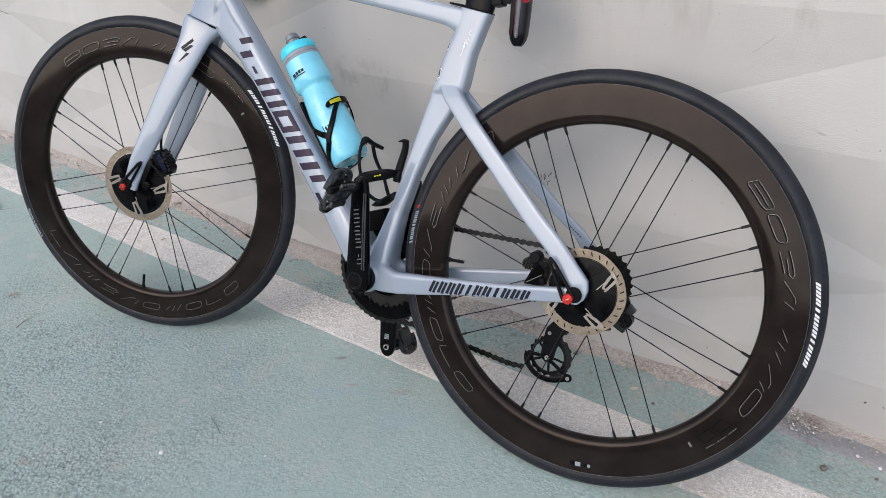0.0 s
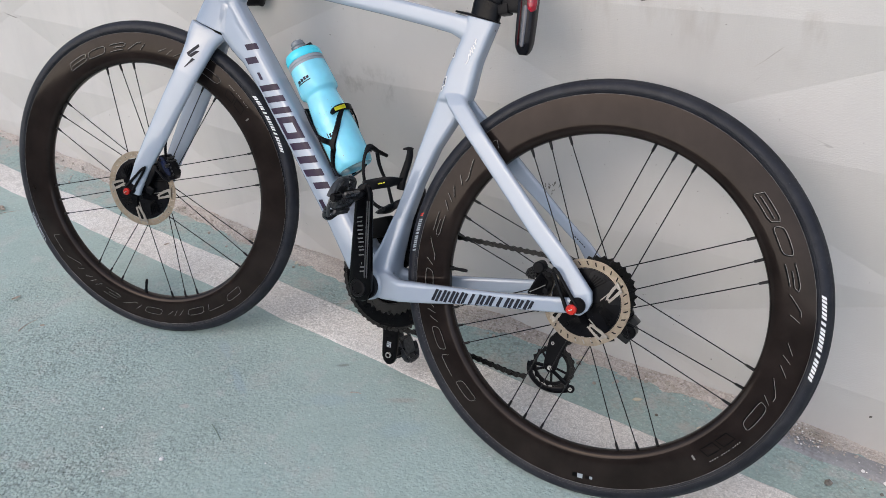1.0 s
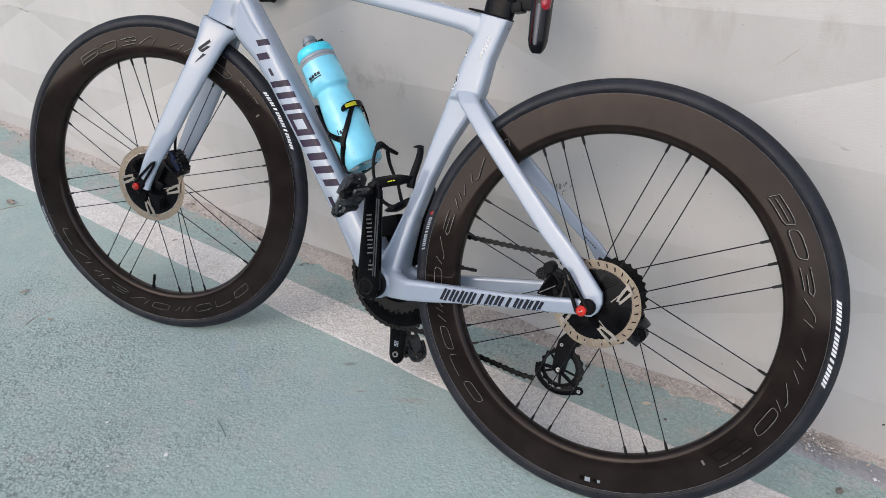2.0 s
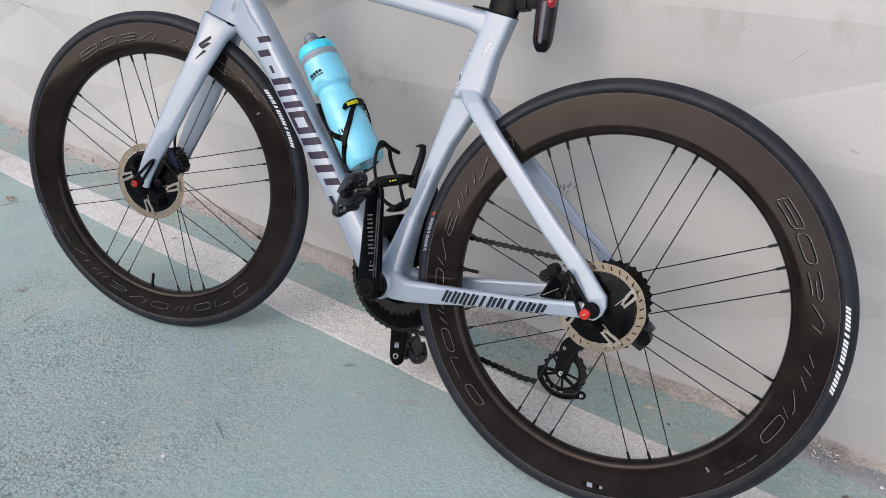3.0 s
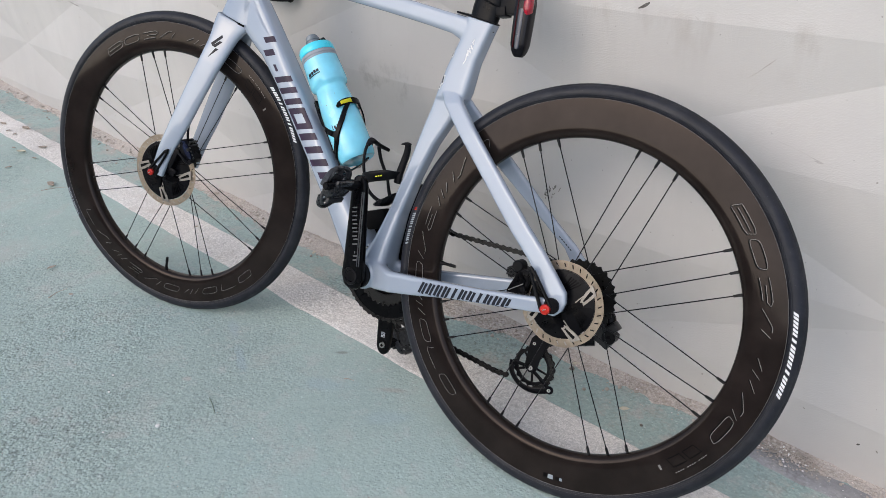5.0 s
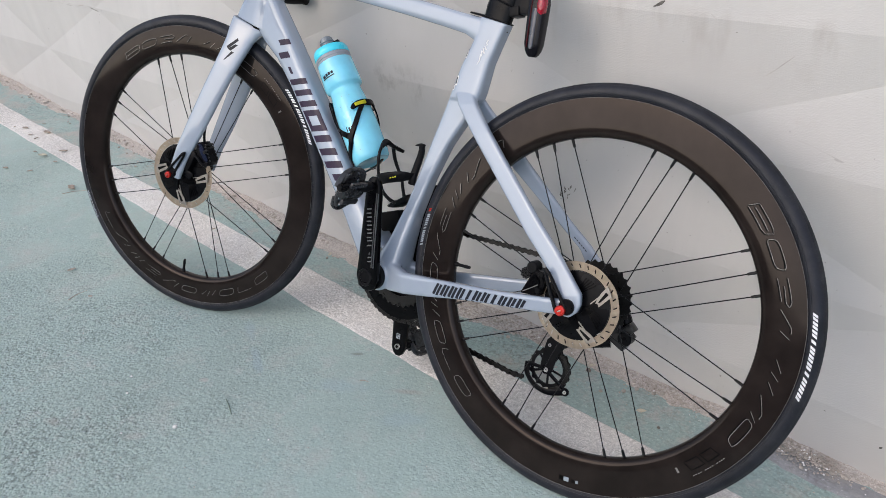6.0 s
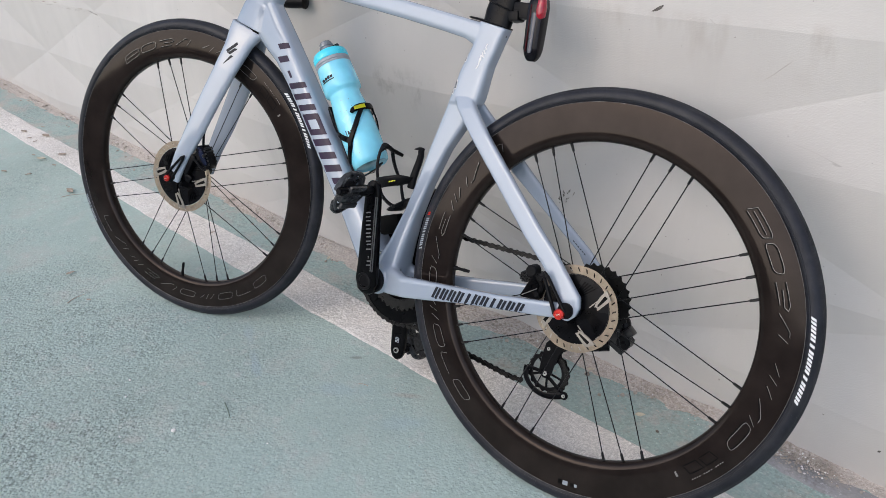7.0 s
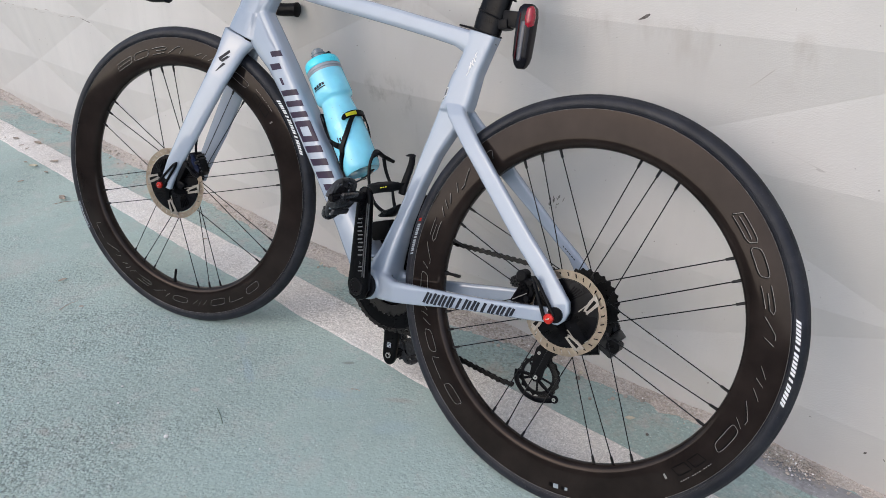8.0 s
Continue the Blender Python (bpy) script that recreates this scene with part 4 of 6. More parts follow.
def pedal(eye, out, tilt, label):
    """Clip-in road pedal: axle, body, rear cage, front hook."""
    ped = new("pedal")
    ped.parent = bike
    ped.matrix_basis = Matrix.Translation(eye) @ Matrix.Rotation(radians(tilt), 4, "Y")
    ped["label"] = label
    s = out
    bm = bmesh.new()
    tube(bm, [(0, 0, 0), (0, s * 0.010, 0), (0, s * 0.011, 0), (0, s * 0.020, 0), (0, s * 0.055, 0), (0, s * 0.084, 0)], [0.0075, 0.0075, 0.0095, 0.0105, 0.0095, 0.007], 14)
    part("axle", bm, M_BLACK, ped)
    bm = bmesh.new()
    loft(bm, [((-0.016, s * 0.052, -0.002), (0, 0.020, 0), (0, 0, 0.006)), ((-0.010, s * 0.052, -0.001), (0, 0.027, 0), (0, 0, 0.010)), ((0.0, s * 0.052, 0), (0, 0.029, 0), (0, 0, 0.0115)),
              ((0.010, s * 0.052, 0), (0, 0.026, 0), (0, 0, 0.009)), ((0.015, s * 0.052, 0.001), (0, 0.018, 0), (0, 0, 0.005))], 18, 3.4)
    part("pedal_body", bm, M_PEDAL, ped)
    for q in (0.029, 0.075):
        bm = bmesh.new()
        tube(bm, curve_pts([(-0.034, s * (0.052 + (q - 0.052) * 0.55), 0.001), (-0.020, s * (0.052 + (q - 0.052) * 0.95), 0.003), (0.0, s * q, 0.006), (0.018, s * q, 0.008), (0.028, s * (0.052 + (q - 0.052) * 0.8), 0.010)], 3), 0.0036, 7)
        part("side_rail", bm, M_PEDAL_WORN, ped, "scuffed grey edge of the pedal")
    for x, z in ((-0.027, 0.003), (0.022, 0.009)):
        bm = bmesh.new()
        block(bm, (x, s * 0.052, z), (0.006, 0.034, 0.006), None, 0.0014)
        part("cross_bar", bm, M_PEDAL, ped)
    bm = bmesh.new()
    tube(bm, curve_pts([(-0.020, s * 0.030, 0.006), (-0.036, s * 0.036, 0.005), (-0.043, s * 0.052, 0.004), (-0.036, s * 0.068, 0.005), (-0.020, s * 0.074, 0.006)]), 0.0042, 8)
    part("front_hook", bm, M_PEDAL, ped)
    bm = bmesh.new()
    tube(bm, curve_pts([(0.006, s * 0.024, 0.008), (0.025, s * 0.027, 0.012), (0.033, s * 0.040, 0.014), (0.032, s * 0.064, 0.014), (0.022, s * 0.075, 0.012), (0.002, s * 0.080, 0.008)], 2), [0.0058, 0.006, 0.0062, 0.0056, 0.0050, 0.0048, 0.0048, 0.0050, 0.0056, 0.0062, 0.0060], 7)
    block(bm, (0.027, s * 0.052, 0.0115), (0.012, 0.014, 0.005), Matrix.Rotation(radians(-10), 3, "Y"), 0.0012)
    part("rear_clip", bm, M_PEDAL, ped)
    bm = bmesh.new()
    block(bm, (0.004, s * 0.052, 0.0115), (0.030, 0.036, 0.002), None, 0.0006)
    part("steel_plate", bm, M_PEDAL_WORN, ped, "scuffed grey plate")
    bm = bmesh.new()
    disc(bm, 0.0055, -0.0865 if s < 0 else 0.083, -0.083 if s < 0 else 0.0865, 16)
    part("end_cap", bm, M_BLACK, ped)
    bm = bmesh.new()
    for q in (-1, 1):
        block(bm, (q * 0.018, s * 0.052, -0.0085), (0.010, 0.040, 0.006), None, 0.0015)
    part("keel", bm, M_PEDAL, ped)
    for child in ped.children:
        if not child.name.startswith(("axle", "end_cap")):
            child.data.transform(Matrix.Translation((-0.007, 0, 0)))
    return ped


pedal((-0.404, -0.082, 0.098), -1, -62, "black plastic clip-in pedal on the raised crank")
pedal((-0.397, 0.080, -0.242), 1, 64, "black plastic clip-in pedal on the lowered crank")


def cassette():
    bm = bmesh.new()
    tube(bm, [(0, 0.024, 0), (0, 0.062, 0)], 0.018, 24)
    ca = part("cassette", bm, M_CHAIN, bike, "dark steel cassette sprockets")
    for k, teeth in enumerate((30, 27, 24, 21, 19, 17, 15, 14, 13, 12, 11)):
        bm = bmesh.new()
        r = teeth * 0.0127 / (2 * math.pi)
        gear(bm, r - 0.0018, r + 0.0018, teeth, 0.0260 + k * 0.0033, 0.0276 + k * 0.0033, (0, 0), max(0.014, r - 0.014))
        part("sprocket", bm, M_CHAIN, ca, sharp=25)


cassette()


def chain_run(bm, pts):
    """Links at half-inch pitch along a line of points."""
    pts = [Vector(p) for p in pts]
    seg = [(b - a).length for a, b in zip(pts, pts[1:])]
    total, pitch, s, k = sum(seg), 0.0127, 0.0, 0
    place = []
    while s < total:
        r, i = s, 0
        while i < len(seg) - 1 and r > seg[i]:
            r -= seg[i]
            i += 1
        place.append(pts[i].lerp(pts[i + 1], r / seg[i]))
        s += pitch
    for k, (a, b) in enumerate(zip(place, place[1:])):
        d = (b - a).normalized()
        up = d.cross(Vector((0, 1, 0))).normalized()
        off = 0.0030 if k % 2 else 0.0020
        for sg in (-1, 1):
            prof = []
            for t, h in ((-0.0045, 0.0015), (-0.003, 0.0040), (0.0, 0.0044), (0.0040, 0.0030), (0.00635, 0.0027), (0.0087, 0.0030), (0.0127, 0.0044), (0.0157, 0.0040), (0.0172, 0.0015)):
                prof.append((t, h))
            top = [a + d * t + up * h for t, h in prof]
            low = [a + d * t - up * h for t, h in prof[::-1]]
            ring = top + low
            y0, y1 = sg * off, sg * (off + 0.0009)
            v0 = [bm.verts.new(p + Vector((0, y0, 0))) for p in ring]
            v1 = [bm.verts.new(p + Vector((0, y1, 0))) for p in ring]
            bm.faces.new(v0)
            bm.faces.new(v1[::-1])
            ring_faces(bm, v0, v1)
        tube(bm, [a + Vector((0, -0.0042, 0)), a + Vector((0, 0.0042, 0))], 0.0022, 6)


def chain():
    y = 0.046
    bm = bmesh.new()
    front = []
    for k in range(24):
        a = radians(84 + 188 * k / 23)
        front.append((BB.x + 0.1035 * math.cos(a), y, BB.z + 0.1035 * math.sin(a)))
    chain_run(bm, [(0.012, 0.050, 0.040), (-0.10, 0.048, 0.0365), (-0.25, y, 0.033)] + front + [(-0.34, y, -0.168), (-0.218, 0.047, -0.180), (-0.13, 0.049, -0.190), (-0.098, 0.05, -0.188)])
    part("chain", bm, M_CHAIN, bike, "oily dark roller chain", sharp=25)
    bm = bmesh.new()
    wrap = [(-0.0622 + 0.0375 * math.cos(radians(a)), 0.048, -0.1549 + 0.0375 * math.sin(radians(a))) for a in range(-70, 80, 12)]
    chain_run(bm, wrap + [(-0.036, 0.048, -0.100), (-0.030, 0.048, -0.085)])
    part("chain_wrap", bm, M_CHAIN, bike, "oily chain wrapped on the pulley", sharp=25)


chain()


def derailleur():
    de = new("rear_derailleur")
    de.parent = bike
    de["label"] = "black rear derailleur with an oversized pulley wheel"
    bm = bmesh.new()
    outline(bm, [(-0.004, -0.062), (-0.026, -0.066), (-0.060, -0.086), (-0.0715, -0.102), (-0.0735, -0.120), (-0.0745, -0.156), (-0.064, -0.164), (-0.0505, -0.156), (-0.0480, -0.135), (-0.0415, -0.106), (-0.024, -0.088)], 0.038, 0.0405)
    bmesh.ops.bevel(bm, geom=bm.edges[:], offset=0.0006, segments=1, affect="EDGES")
    part("inner_cage", bm, M_BLACK, de)
    cx, cz = -0.0622, -0.1549
    bm = bmesh.new()
    tube(bm, curve_pts([(-0.0985, 0.041, -0.1545), (-0.0975, 0.041, -0.1720), (-0.0865, 0.041, -0.1855), (-0.0705, 0.041, -0.1935), (-0.0490, 0.041, -0.1935), (-0.0205, 0.041, -0.1825)]), 0.0062, 10, 0.0018)
    tube(bm, [(-0.0985, 0.0412, -0.1550), (-0.0700, 0.0412, -0.1545)], 0.0040, 8, 0.0018)
    tube(bm, [(-0.0580, 0.0412, -0.1590), (-0.0205, 0.0412, -0.1810)], 0.0044, 8, 0.0018)
    disc(bm, 0.0072, 0.0388, 0.0425, 24, (-0.0205, 0, -0.1820))
    part("cage_guard", bm, M_BLACK, de)
    bm = bmesh.new()
    gear(bm, 0.0338, 0.0372, 17, 0.0465, 0.0495, (cx, cz), 0.0280)
    part("pulley_wheel", bm, M_PLASTIC, de, "large black pulley wheel with five thin arms", sharp=25)
    for k in range(5):
        bm = bmesh.new()
        a = radians(-10 + 72 * k)
        tube(bm, [(cx + 0.004 * math.cos(a), 0.0480, cz + 0.004 * math.sin(a)), (cx + 0.030 * math.cos(a), 0.0480, cz + 0.030 * math.sin(a))], 0.0025, 8, 0.0014)
        part("pulley_arm", bm, M_PLASTIC, de)
    bm = bmesh.new()
    disc(bm, 0.0085, 0.0385, 0.052, 28, (cx, 0, cz))
    part("pulley_hub", bm, M_BLACK, de)
    for x, z, r in ((cx, cz, 0.0042), (-0.0205, -0.182, 0.0032), (-0.0643, -0.1097, 0.003)):
        bm = bmesh.new()
        revolve(bm, [(0.0013, 0.0370), (r, 0.0370), (r, 0.040), (0.0013, 0.040)], 20, True, (x, 0, z))
        part("bolt", bm, M_ALLOY, de, "small bright bolt")
    bm = bmesh.new()
    gear(bm, 0.0165, 0.0195, 11, 0.0470, 0.0490, (-0.016, -0.070), 0.005)
    part("guide_pulley", bm, M_PLASTIC, de, sharp=25)
    bm = bmesh.new()
    block(bm, (0.047, 0.068, -0.064), (0.030, 0.026, 0.030), Matrix.Rotation(radians(25), 3, "Y"), 0.0032)
    block(bm, (0.030, 0.066, -0.048), (0.030, 0.022, 0.030), Matrix.Rotation(radians(-20), 3, "Y"), 0.004)
    block(bm, (0.056, 0.064, -0.045), (0.016, 0.020, 0.020), Matrix.Rotation(radians(40), 3, "Y"), 0.0026)
    part("motor_body", bm, M_FIN, de, "dull black faceted motor housing")
    bm = bmesh.new()
    tube(bm, curve_pts([(0.004, 0.070, -0.008), (0.020, 0.072, -0.022), (0.044, 0.072, -0.030), (0.050, 0.070, -0.055)]), 0.009, 10)
    part("hanger_arm", bm, M_BLACK, de)
    bm = bmesh.new()
    tube(bm, [(-0.004, 0.052, -0.085), (0.030, 0.062, -0.074)], 0.011, 12)
    part("knuckle", bm, M_BLACK, de)
    bm = bmesh.new()
    disc(bm, 0.012, 0.050, 0.072, 24, (0.055, 0, -0.060))
    part("pivot", bm, M_BLACK, de)


derailleur()


# ---- brakes and axles ----
def rear_brake():
    bc = new("rear_brake_caliper")
    bc.parent = bike
    bc["label"] = "black finned disc brake caliper in the rear triangle"
    bm = bmesh.new()
    outline(bm, [(-0.0925, -0.006), (-0.058, -0.002), (-0.0535, 0.022), (-0.060, 0.036), (-0.074, 0.040)], -0.064, -0.038)
    bmesh.ops.bevel(bm, geom=bm.edges[:], offset=0.0022, segments=2, affect="EDGES")
    part("caliper_body", bm, M_BLACK, bc)
    bm = bmesh.new()
    outline(bm, [(-0.0895, -0.004), (-0.0635, -0.001), (-0.0600, 0.022), (-0.0735, 0.034)], -0.0668, -0.0630)
    bmesh.ops.bevel(bm, geom=bm.edges[:], offset=0.0012, segments=1, affect="EDGES")
    part("caliper_face", bm, M_GLOSS, bc, "gloss black face of the caliper")
    # drum of small cooling pins
    bm = bmesh.new()
    disc(bm, 0.0095, -0.056, -0.040, 28, (-0.0915, 0, 0.0265), 0.0015)
    part("pad_drum", bm, M_BLACK, bc)
    for ring_r, count in ((0.0078, 10), (0.0036, 5)):
        for k in range(count):
            a = 2 * math.pi * k / count
            bm = bmesh.new()
            disc(bm, 0.0017, -0.0585, -0.0555, 10, (-0.0915 + ring_r * math.cos(a), 0, 0.0265 + ring_r * math.sin(a)), 0.0004)
            part("cooling_pin", bm, M_FIN, bc)
    bm = bmesh.new()
    disc(bm, 0.0095, -0.066, -0.046, 28, (-0.079, 0, 0.0405), 0.002)
    part("piston_cap", bm, M_PLASTIC, bc)
    bm = bmesh.new()
    disc(bm, 0.005, -0.070, -0.060, 18, (-0.060, 0, 0.034))
    disc(bm, 0.005, -0.070, -0.060, 18, (-0.061, 0, 0.008))
    part("bolt", bm, M_BLACK, bc)
    bm = bmesh.new()
    tube(bm, [(-0.086, -0.0670, -0.0005), (-0.0625, -0.0670, 0.0165)], 0.0007, 6)
    part("print_line", bm, M_LINE, bc)
    bm = bmesh.new()
    tube(bm, curve_pts([(-0.066, -0.05, 0.048), (-0.060, -0.046, 0.056), (-0.050, -0.048, 0.052)]), 0.0026, 8)
    part("hose", bm, M_PLASTIC, bc)
    bm = bmesh.new()
    block(bm, (-0.075, -0.052, -0.030), (0.010, 0.006, 0.006), None, 0.0012)
    part("mount_foot", bm, M_BLACK, bc)


rear_brake()


def axle_lever(parent, name, y, centre, end, basis, red_r):
    ax = new(name)
    ax.parent = parent
    ax.matrix_basis = basis
    ax["label"] = "thru axle with a black lever and red cap"
    bm = bmesh.new()
    disc(bm, 0.0125, y + 0.002, y + 0.016, 32, (centre[0] + 0.007, 0, centre[1] + 0.007), 0.0015)
    part("axle_head", bm, M_BLACK, ax)
    bm = bmesh.new()
    d = Vector((end[0] - centre[0], 0, end[1] - centre[1])).normalized()
    n = Vector((-d.z, 0, d.x))
    for s in (-1, 1):
        tube(bm, [Vector((centre[0], y + 0.003, centre[1])) + n * s * 0.0085, Vector((end[0], y + 0.001, end[1])) + n * s * 0.0030], [0.0034, 0.0024], 8, 0.003)
    tube(bm, [Vector((end[0], y + 0.001, end[1])) - d * 0.003, Vector((end[0], y + 0.001, end[1])) + d * 0.003, Vector((end[0], y + 0.001, end[1])) + d * 0.008], [0.0050, 0.0044, 0.0016], 10, 0.0030)
    part("lever", bm, M_BLACK, ax)
    bm = bmesh.new()
    revolve(bm, [(0.0002, y - 0.004), (red_r * 0.7, y - 0.0038), (red_r * 0.95, y - 0.0022), (red_r, y), (red_r, y + 0.006), (0.0002, y + 0.006)], 32, True, (centre[0], 0, centre[1]))
    part("red_cap", bm, M_RED, ax, "shiny red anodised cap")
    bm = bmesh.new()
    block(bm, (centre[0], y - 0.0042, centre[1]), (0.006, 0.0006, 0.0016), Matrix.Rotation(radians(-30), 3, "Y"), 0)
    part("cap_mark", bm, M_ALLOY, ax)


axle_lever(bike, "rear_axle", -0.082, (-0.012, -0.007), (-0.046, 0.044), Matrix(), 0.0085)
axle_lever(bike, "front_axle", -0.068, (-0.017, -0.002), (0.024, 0.050), FORK, 0.0075)


def front_brake():
    bc = new("front_brake_caliper")
    bc.parent = bike
    bc.matrix_basis = FORK
    bc["label"] = "black disc brake caliper behind the fork leg"
    bm = bmesh.new()
    outline(bm, [(0.046, 0.062), (0.052, 0.080), (0.066, 0.083), (0.078, 0.068), (0.089, 0.046), (0.086, 0.034), (0.070, 0.030), (0.056, 0.042)], -0.054, -0.030)
    bmesh.ops.bevel(bm, geom=bm.edges[:], offset=0.0016, segments=1, affect="EDGES")
    part("caliper_body", bm, M_BLACK, bc)
    bm = bmesh.new()
    outline(bm, [(0.054, 0.077), (0.064, 0.079), (0.073, 0.064), (0.082, 0.047), (0.079, 0.040), (0.070, 0.045), (0.062, 0.060)], -0.0580, -0.052)
    bmesh.ops.bevel(bm, geom=bm.edges[:], offset=0.0014, segments=1, affect="EDGES")
    part("caliper_cover", bm, M_BLUEBLACK, bc, "glossy blue-black caliper face")
    for k in range(5):
        bm = bmesh.new()
        block(bm, (0.0715 + 0.0034 * k, -0.040, 0.0765 - 0.0070 * k), (0.0046, 0.024, 0.0034), Matrix.Rotation(radians(60), 3, "Y"), 0.0006)
        part("cooling_fin", bm, M_FIN, bc)
        bm = bmesh.new()
        disc(bm, 0.0019, -0.0575, -0.0545, 10, (0.0745 + 0.0030 * k, 0, 0.0735 - 0.0070 * k), 0.0004)
        part("cooling_pin", bm, M_FIN, bc)
    bm = bmesh.new()
    disc(bm, 0.0040, -0.059, -0.052, 16, (0.073, 0, 0.062))
    part("bolt", bm, M_CHAIN, bc)
    bm = bmesh.new()
    tube(bm, curve_pts([(0.048, -0.056, 0.050), (0.058, -0.058, 0.044), (0.066, -0.058, 0.036), (0.078, -0.056, 0.031)]), 0.0030, 8)
    part("banjo", bm, M_BLACK, bc)
    bm = bmesh.new()
    block(bm, (0.034, -0.050, 0.036), (0.012, 0.016, 0.050), Matrix.Rotation(radians(28), 3, "Y"), 0.002)
    block(bm, (0.024, -0.046, 0.004), (0.022, 0.014, 0.018), Matrix.Rotation(radians(28), 3, "Y"), 0.003)
    part("mount", bm, M_BLACK, bc)
    bm = bmesh.new()
    tube(bm, curve_pts([(0.061, -0.042, 0.076), (0.062, -0.044, 0.092), (0.066, -0.046, 0.112), (0.074, -0.045, 0.130)]), 0.0027, 8)
    part("hose", bm, M_PLASTIC, bc)
    for x, z in ((0.057, 0.072), (0.078, 0.036)):
        bm = bmesh.new()
        disc(bm, 0.0045, -0.0585, -0.05, 16, (x, 0, z))
        part("bolt", bm, M_BLACK, bc)


front_brake()


# ---- seat post, rear light, bar ends ----
def seatpost():
    bm = bmesh.new()
    edge_loft(bm, [(-0.284, 0.395, -0.236, 0.390, 0, 0.0125), (-0.281, 0.430, -0.229, 0.420, 0, 0.0125), (-0.272, 0.470, -0.219, 0.470, 0, 0.0125), (-0.255, 0.540, -0.202, 0.540, 0, 0.0125), (-0.240, 0.600, -0.188, 0.600, 0, 0.0125)], 24, 2.6)
    sp = part("seatpost", bm, M_BLACK, bike, "satin black aero seatpost", sharp=50)
    bm = bmesh.new()
    edge_loft(bm, [(-0.308, 0.4135, -0.306, 0.417, 0, 0.011), (-0.286, 0.4105, -0.284, 0.4150, 0, 0.0135), (-0.234, 0.4025, -0.234, 0.4055, 0, 0.0140)], 16, 3)
    part("clamp_cover", bm, M_PLASTIC, sp)
    for s in (0, 1):
        bm = bmesh.new()
        c0 = 0.437 + 0.034 * s
        rows = []
        for k in range(33):
            a = 2 * math.pi * k / 32
            rows.append((-0.251 + 0.0275 * math.cos(a) + 0.010 * s, 0.0145 * math.sin(a), c0 - 0.008 * math.cos(a)))
        tube(bm, rows, 0.0016, 6)
        part("strap", bm, M_PLASTIC, sp)


seatpost()


def tail_light():
    tl = new("rear_light")
    tl.parent = bike
    tl["label"] = "black rear light with dark red and smoky lenses, switched off"
    bm = bmesh.new()
    ax = Vector((-0.045, 0, 1)).normalized()
    sd = Vector((1, 0, 0.045)).normalized()
    base = Vector((-0.1825, 0, 0.362))
    loft(bm, [(base + ax * t, sd * a, (0, b, 0)) for t, a, b in ((-0.004, 0.006, 0.005), (0.0, 0.0095, 0.008), (0.006, 0.0122, 0.0115), (0.016, 0.0140, 0.0140), (0.05, 0.0150, 0.0150), (0.080, 0.0152, 0.0150), (0.092, 0.0135, 0.0130), (0.098, 0.008, 0.008))], 24, 4.2)
    part("light_body", bm, M_LIGHTBODY, tl)
    bm = bmesh.new()
    loft(bm, [(base + ax * t + sd * 0.0010 + Vector((0, -0.0120, 0)), sd * a, (0, 0.0042, 0)) for t, a in ((0.008, 0.0025), (0.012, 0.0040), (0.060, 0.0046), (0.068, 0.0044), (0.07, 0.003))], 16, 4)
    part("side_lens", bm, M_LENS, tl, "smoky grey side lens")
    bm = bmesh.new()
    loft(bm, [(base + ax * t - sd * 0.0062 + Vector((0, -0.0125, 0)), sd * 0.0012, (0, 0.0032, 0)) for t in (0.010, 0.014, 0.076, 0.082)], 12, 3)
    part("red_strip", bm, M_REDSTRIP, tl)
    bm = bmesh.new()
    loft(bm, [(base + ax * t + sd * 0.0088 + Vector((0, -0.008, 0)), sd * a, (0, b, 0)) for t, a, b in ((0.058, 0.003, 0.005), (0.066, 0.0072, 0.0082), (0.078, 0.0082, 0.0092), (0.090, 0.0065, 0.0075), (0.094, 0.003, 0.003))], 18, 2.6)
    part("red_lens", bm, M_REDLENS, tl, "glossy dark red lens")
    bm = bmesh.new()
    block(bm, (-0.213, 0, 0.434), (0.030, 0.020, 0.026), None, 0.004)
    block(bm, (-0.224, 0, 0.424), (0.018, 0.026, 0.016), Matrix.Rotation(radians(-12), 3, "Y"), 0.003)
    part("bracket", bm, M_PLASTIC, tl)


tail_light()


def handlebar():
    """Drop bar; only its low ends come into view."""
    bm = bmesh.new()
    hb = None
    for s in (-1, 1):
        y = 0.19 * s
        up, end = (0.006, 0.118) if s < 0 else (0.0, 0.148)
        pts = curve_pts([(0.13, 0.0, 0.545), (0.115, 0.6 * y, 0.545), (0.105, 0.92 * y, 0.545), (0.060, y, 0.545), (0.010, y, 0.515), (0.000, y, 0.465), (0.040, 1.02 * y, 0.412 + up), (0.66 * end, 1.03 * y, 0.398 + up), (end, 1.04 * y, 0.401 + up)], 8)
        tube(bm, pts, 0.0150, 14)
    hb = part("handlebar", bm, M_PLASTIC, bike, "black taped drop handlebar", sharp=60)
    hb.matrix_basis = FORK
    for s in (-1, 1):
        bm = bmesh.new()
        e, z = (0.117, 0.407) if s < 0 else (0.147, 0.401)
        tube(bm, [(e, 0.1977 * s, z), (e + 0.004, 0.1977 * s, z), (e + 0.006, 0.1977 * s, z)], [0.0165, 0.0165, 0.012], 18)
        part("end_plug", bm, M_BLACK, hb)
    bm = bmesh.new()
    tube(bm, [(0.161, 0, 0.375), (0.205, 0, 0.52)], 0.014, 16)
    tube(bm, [(0.205, 0, 0.53), (0.125, 0, 0.545)], 0.016, 16)
    part("stem", bm, M_BLACK, hb)


handlebar()


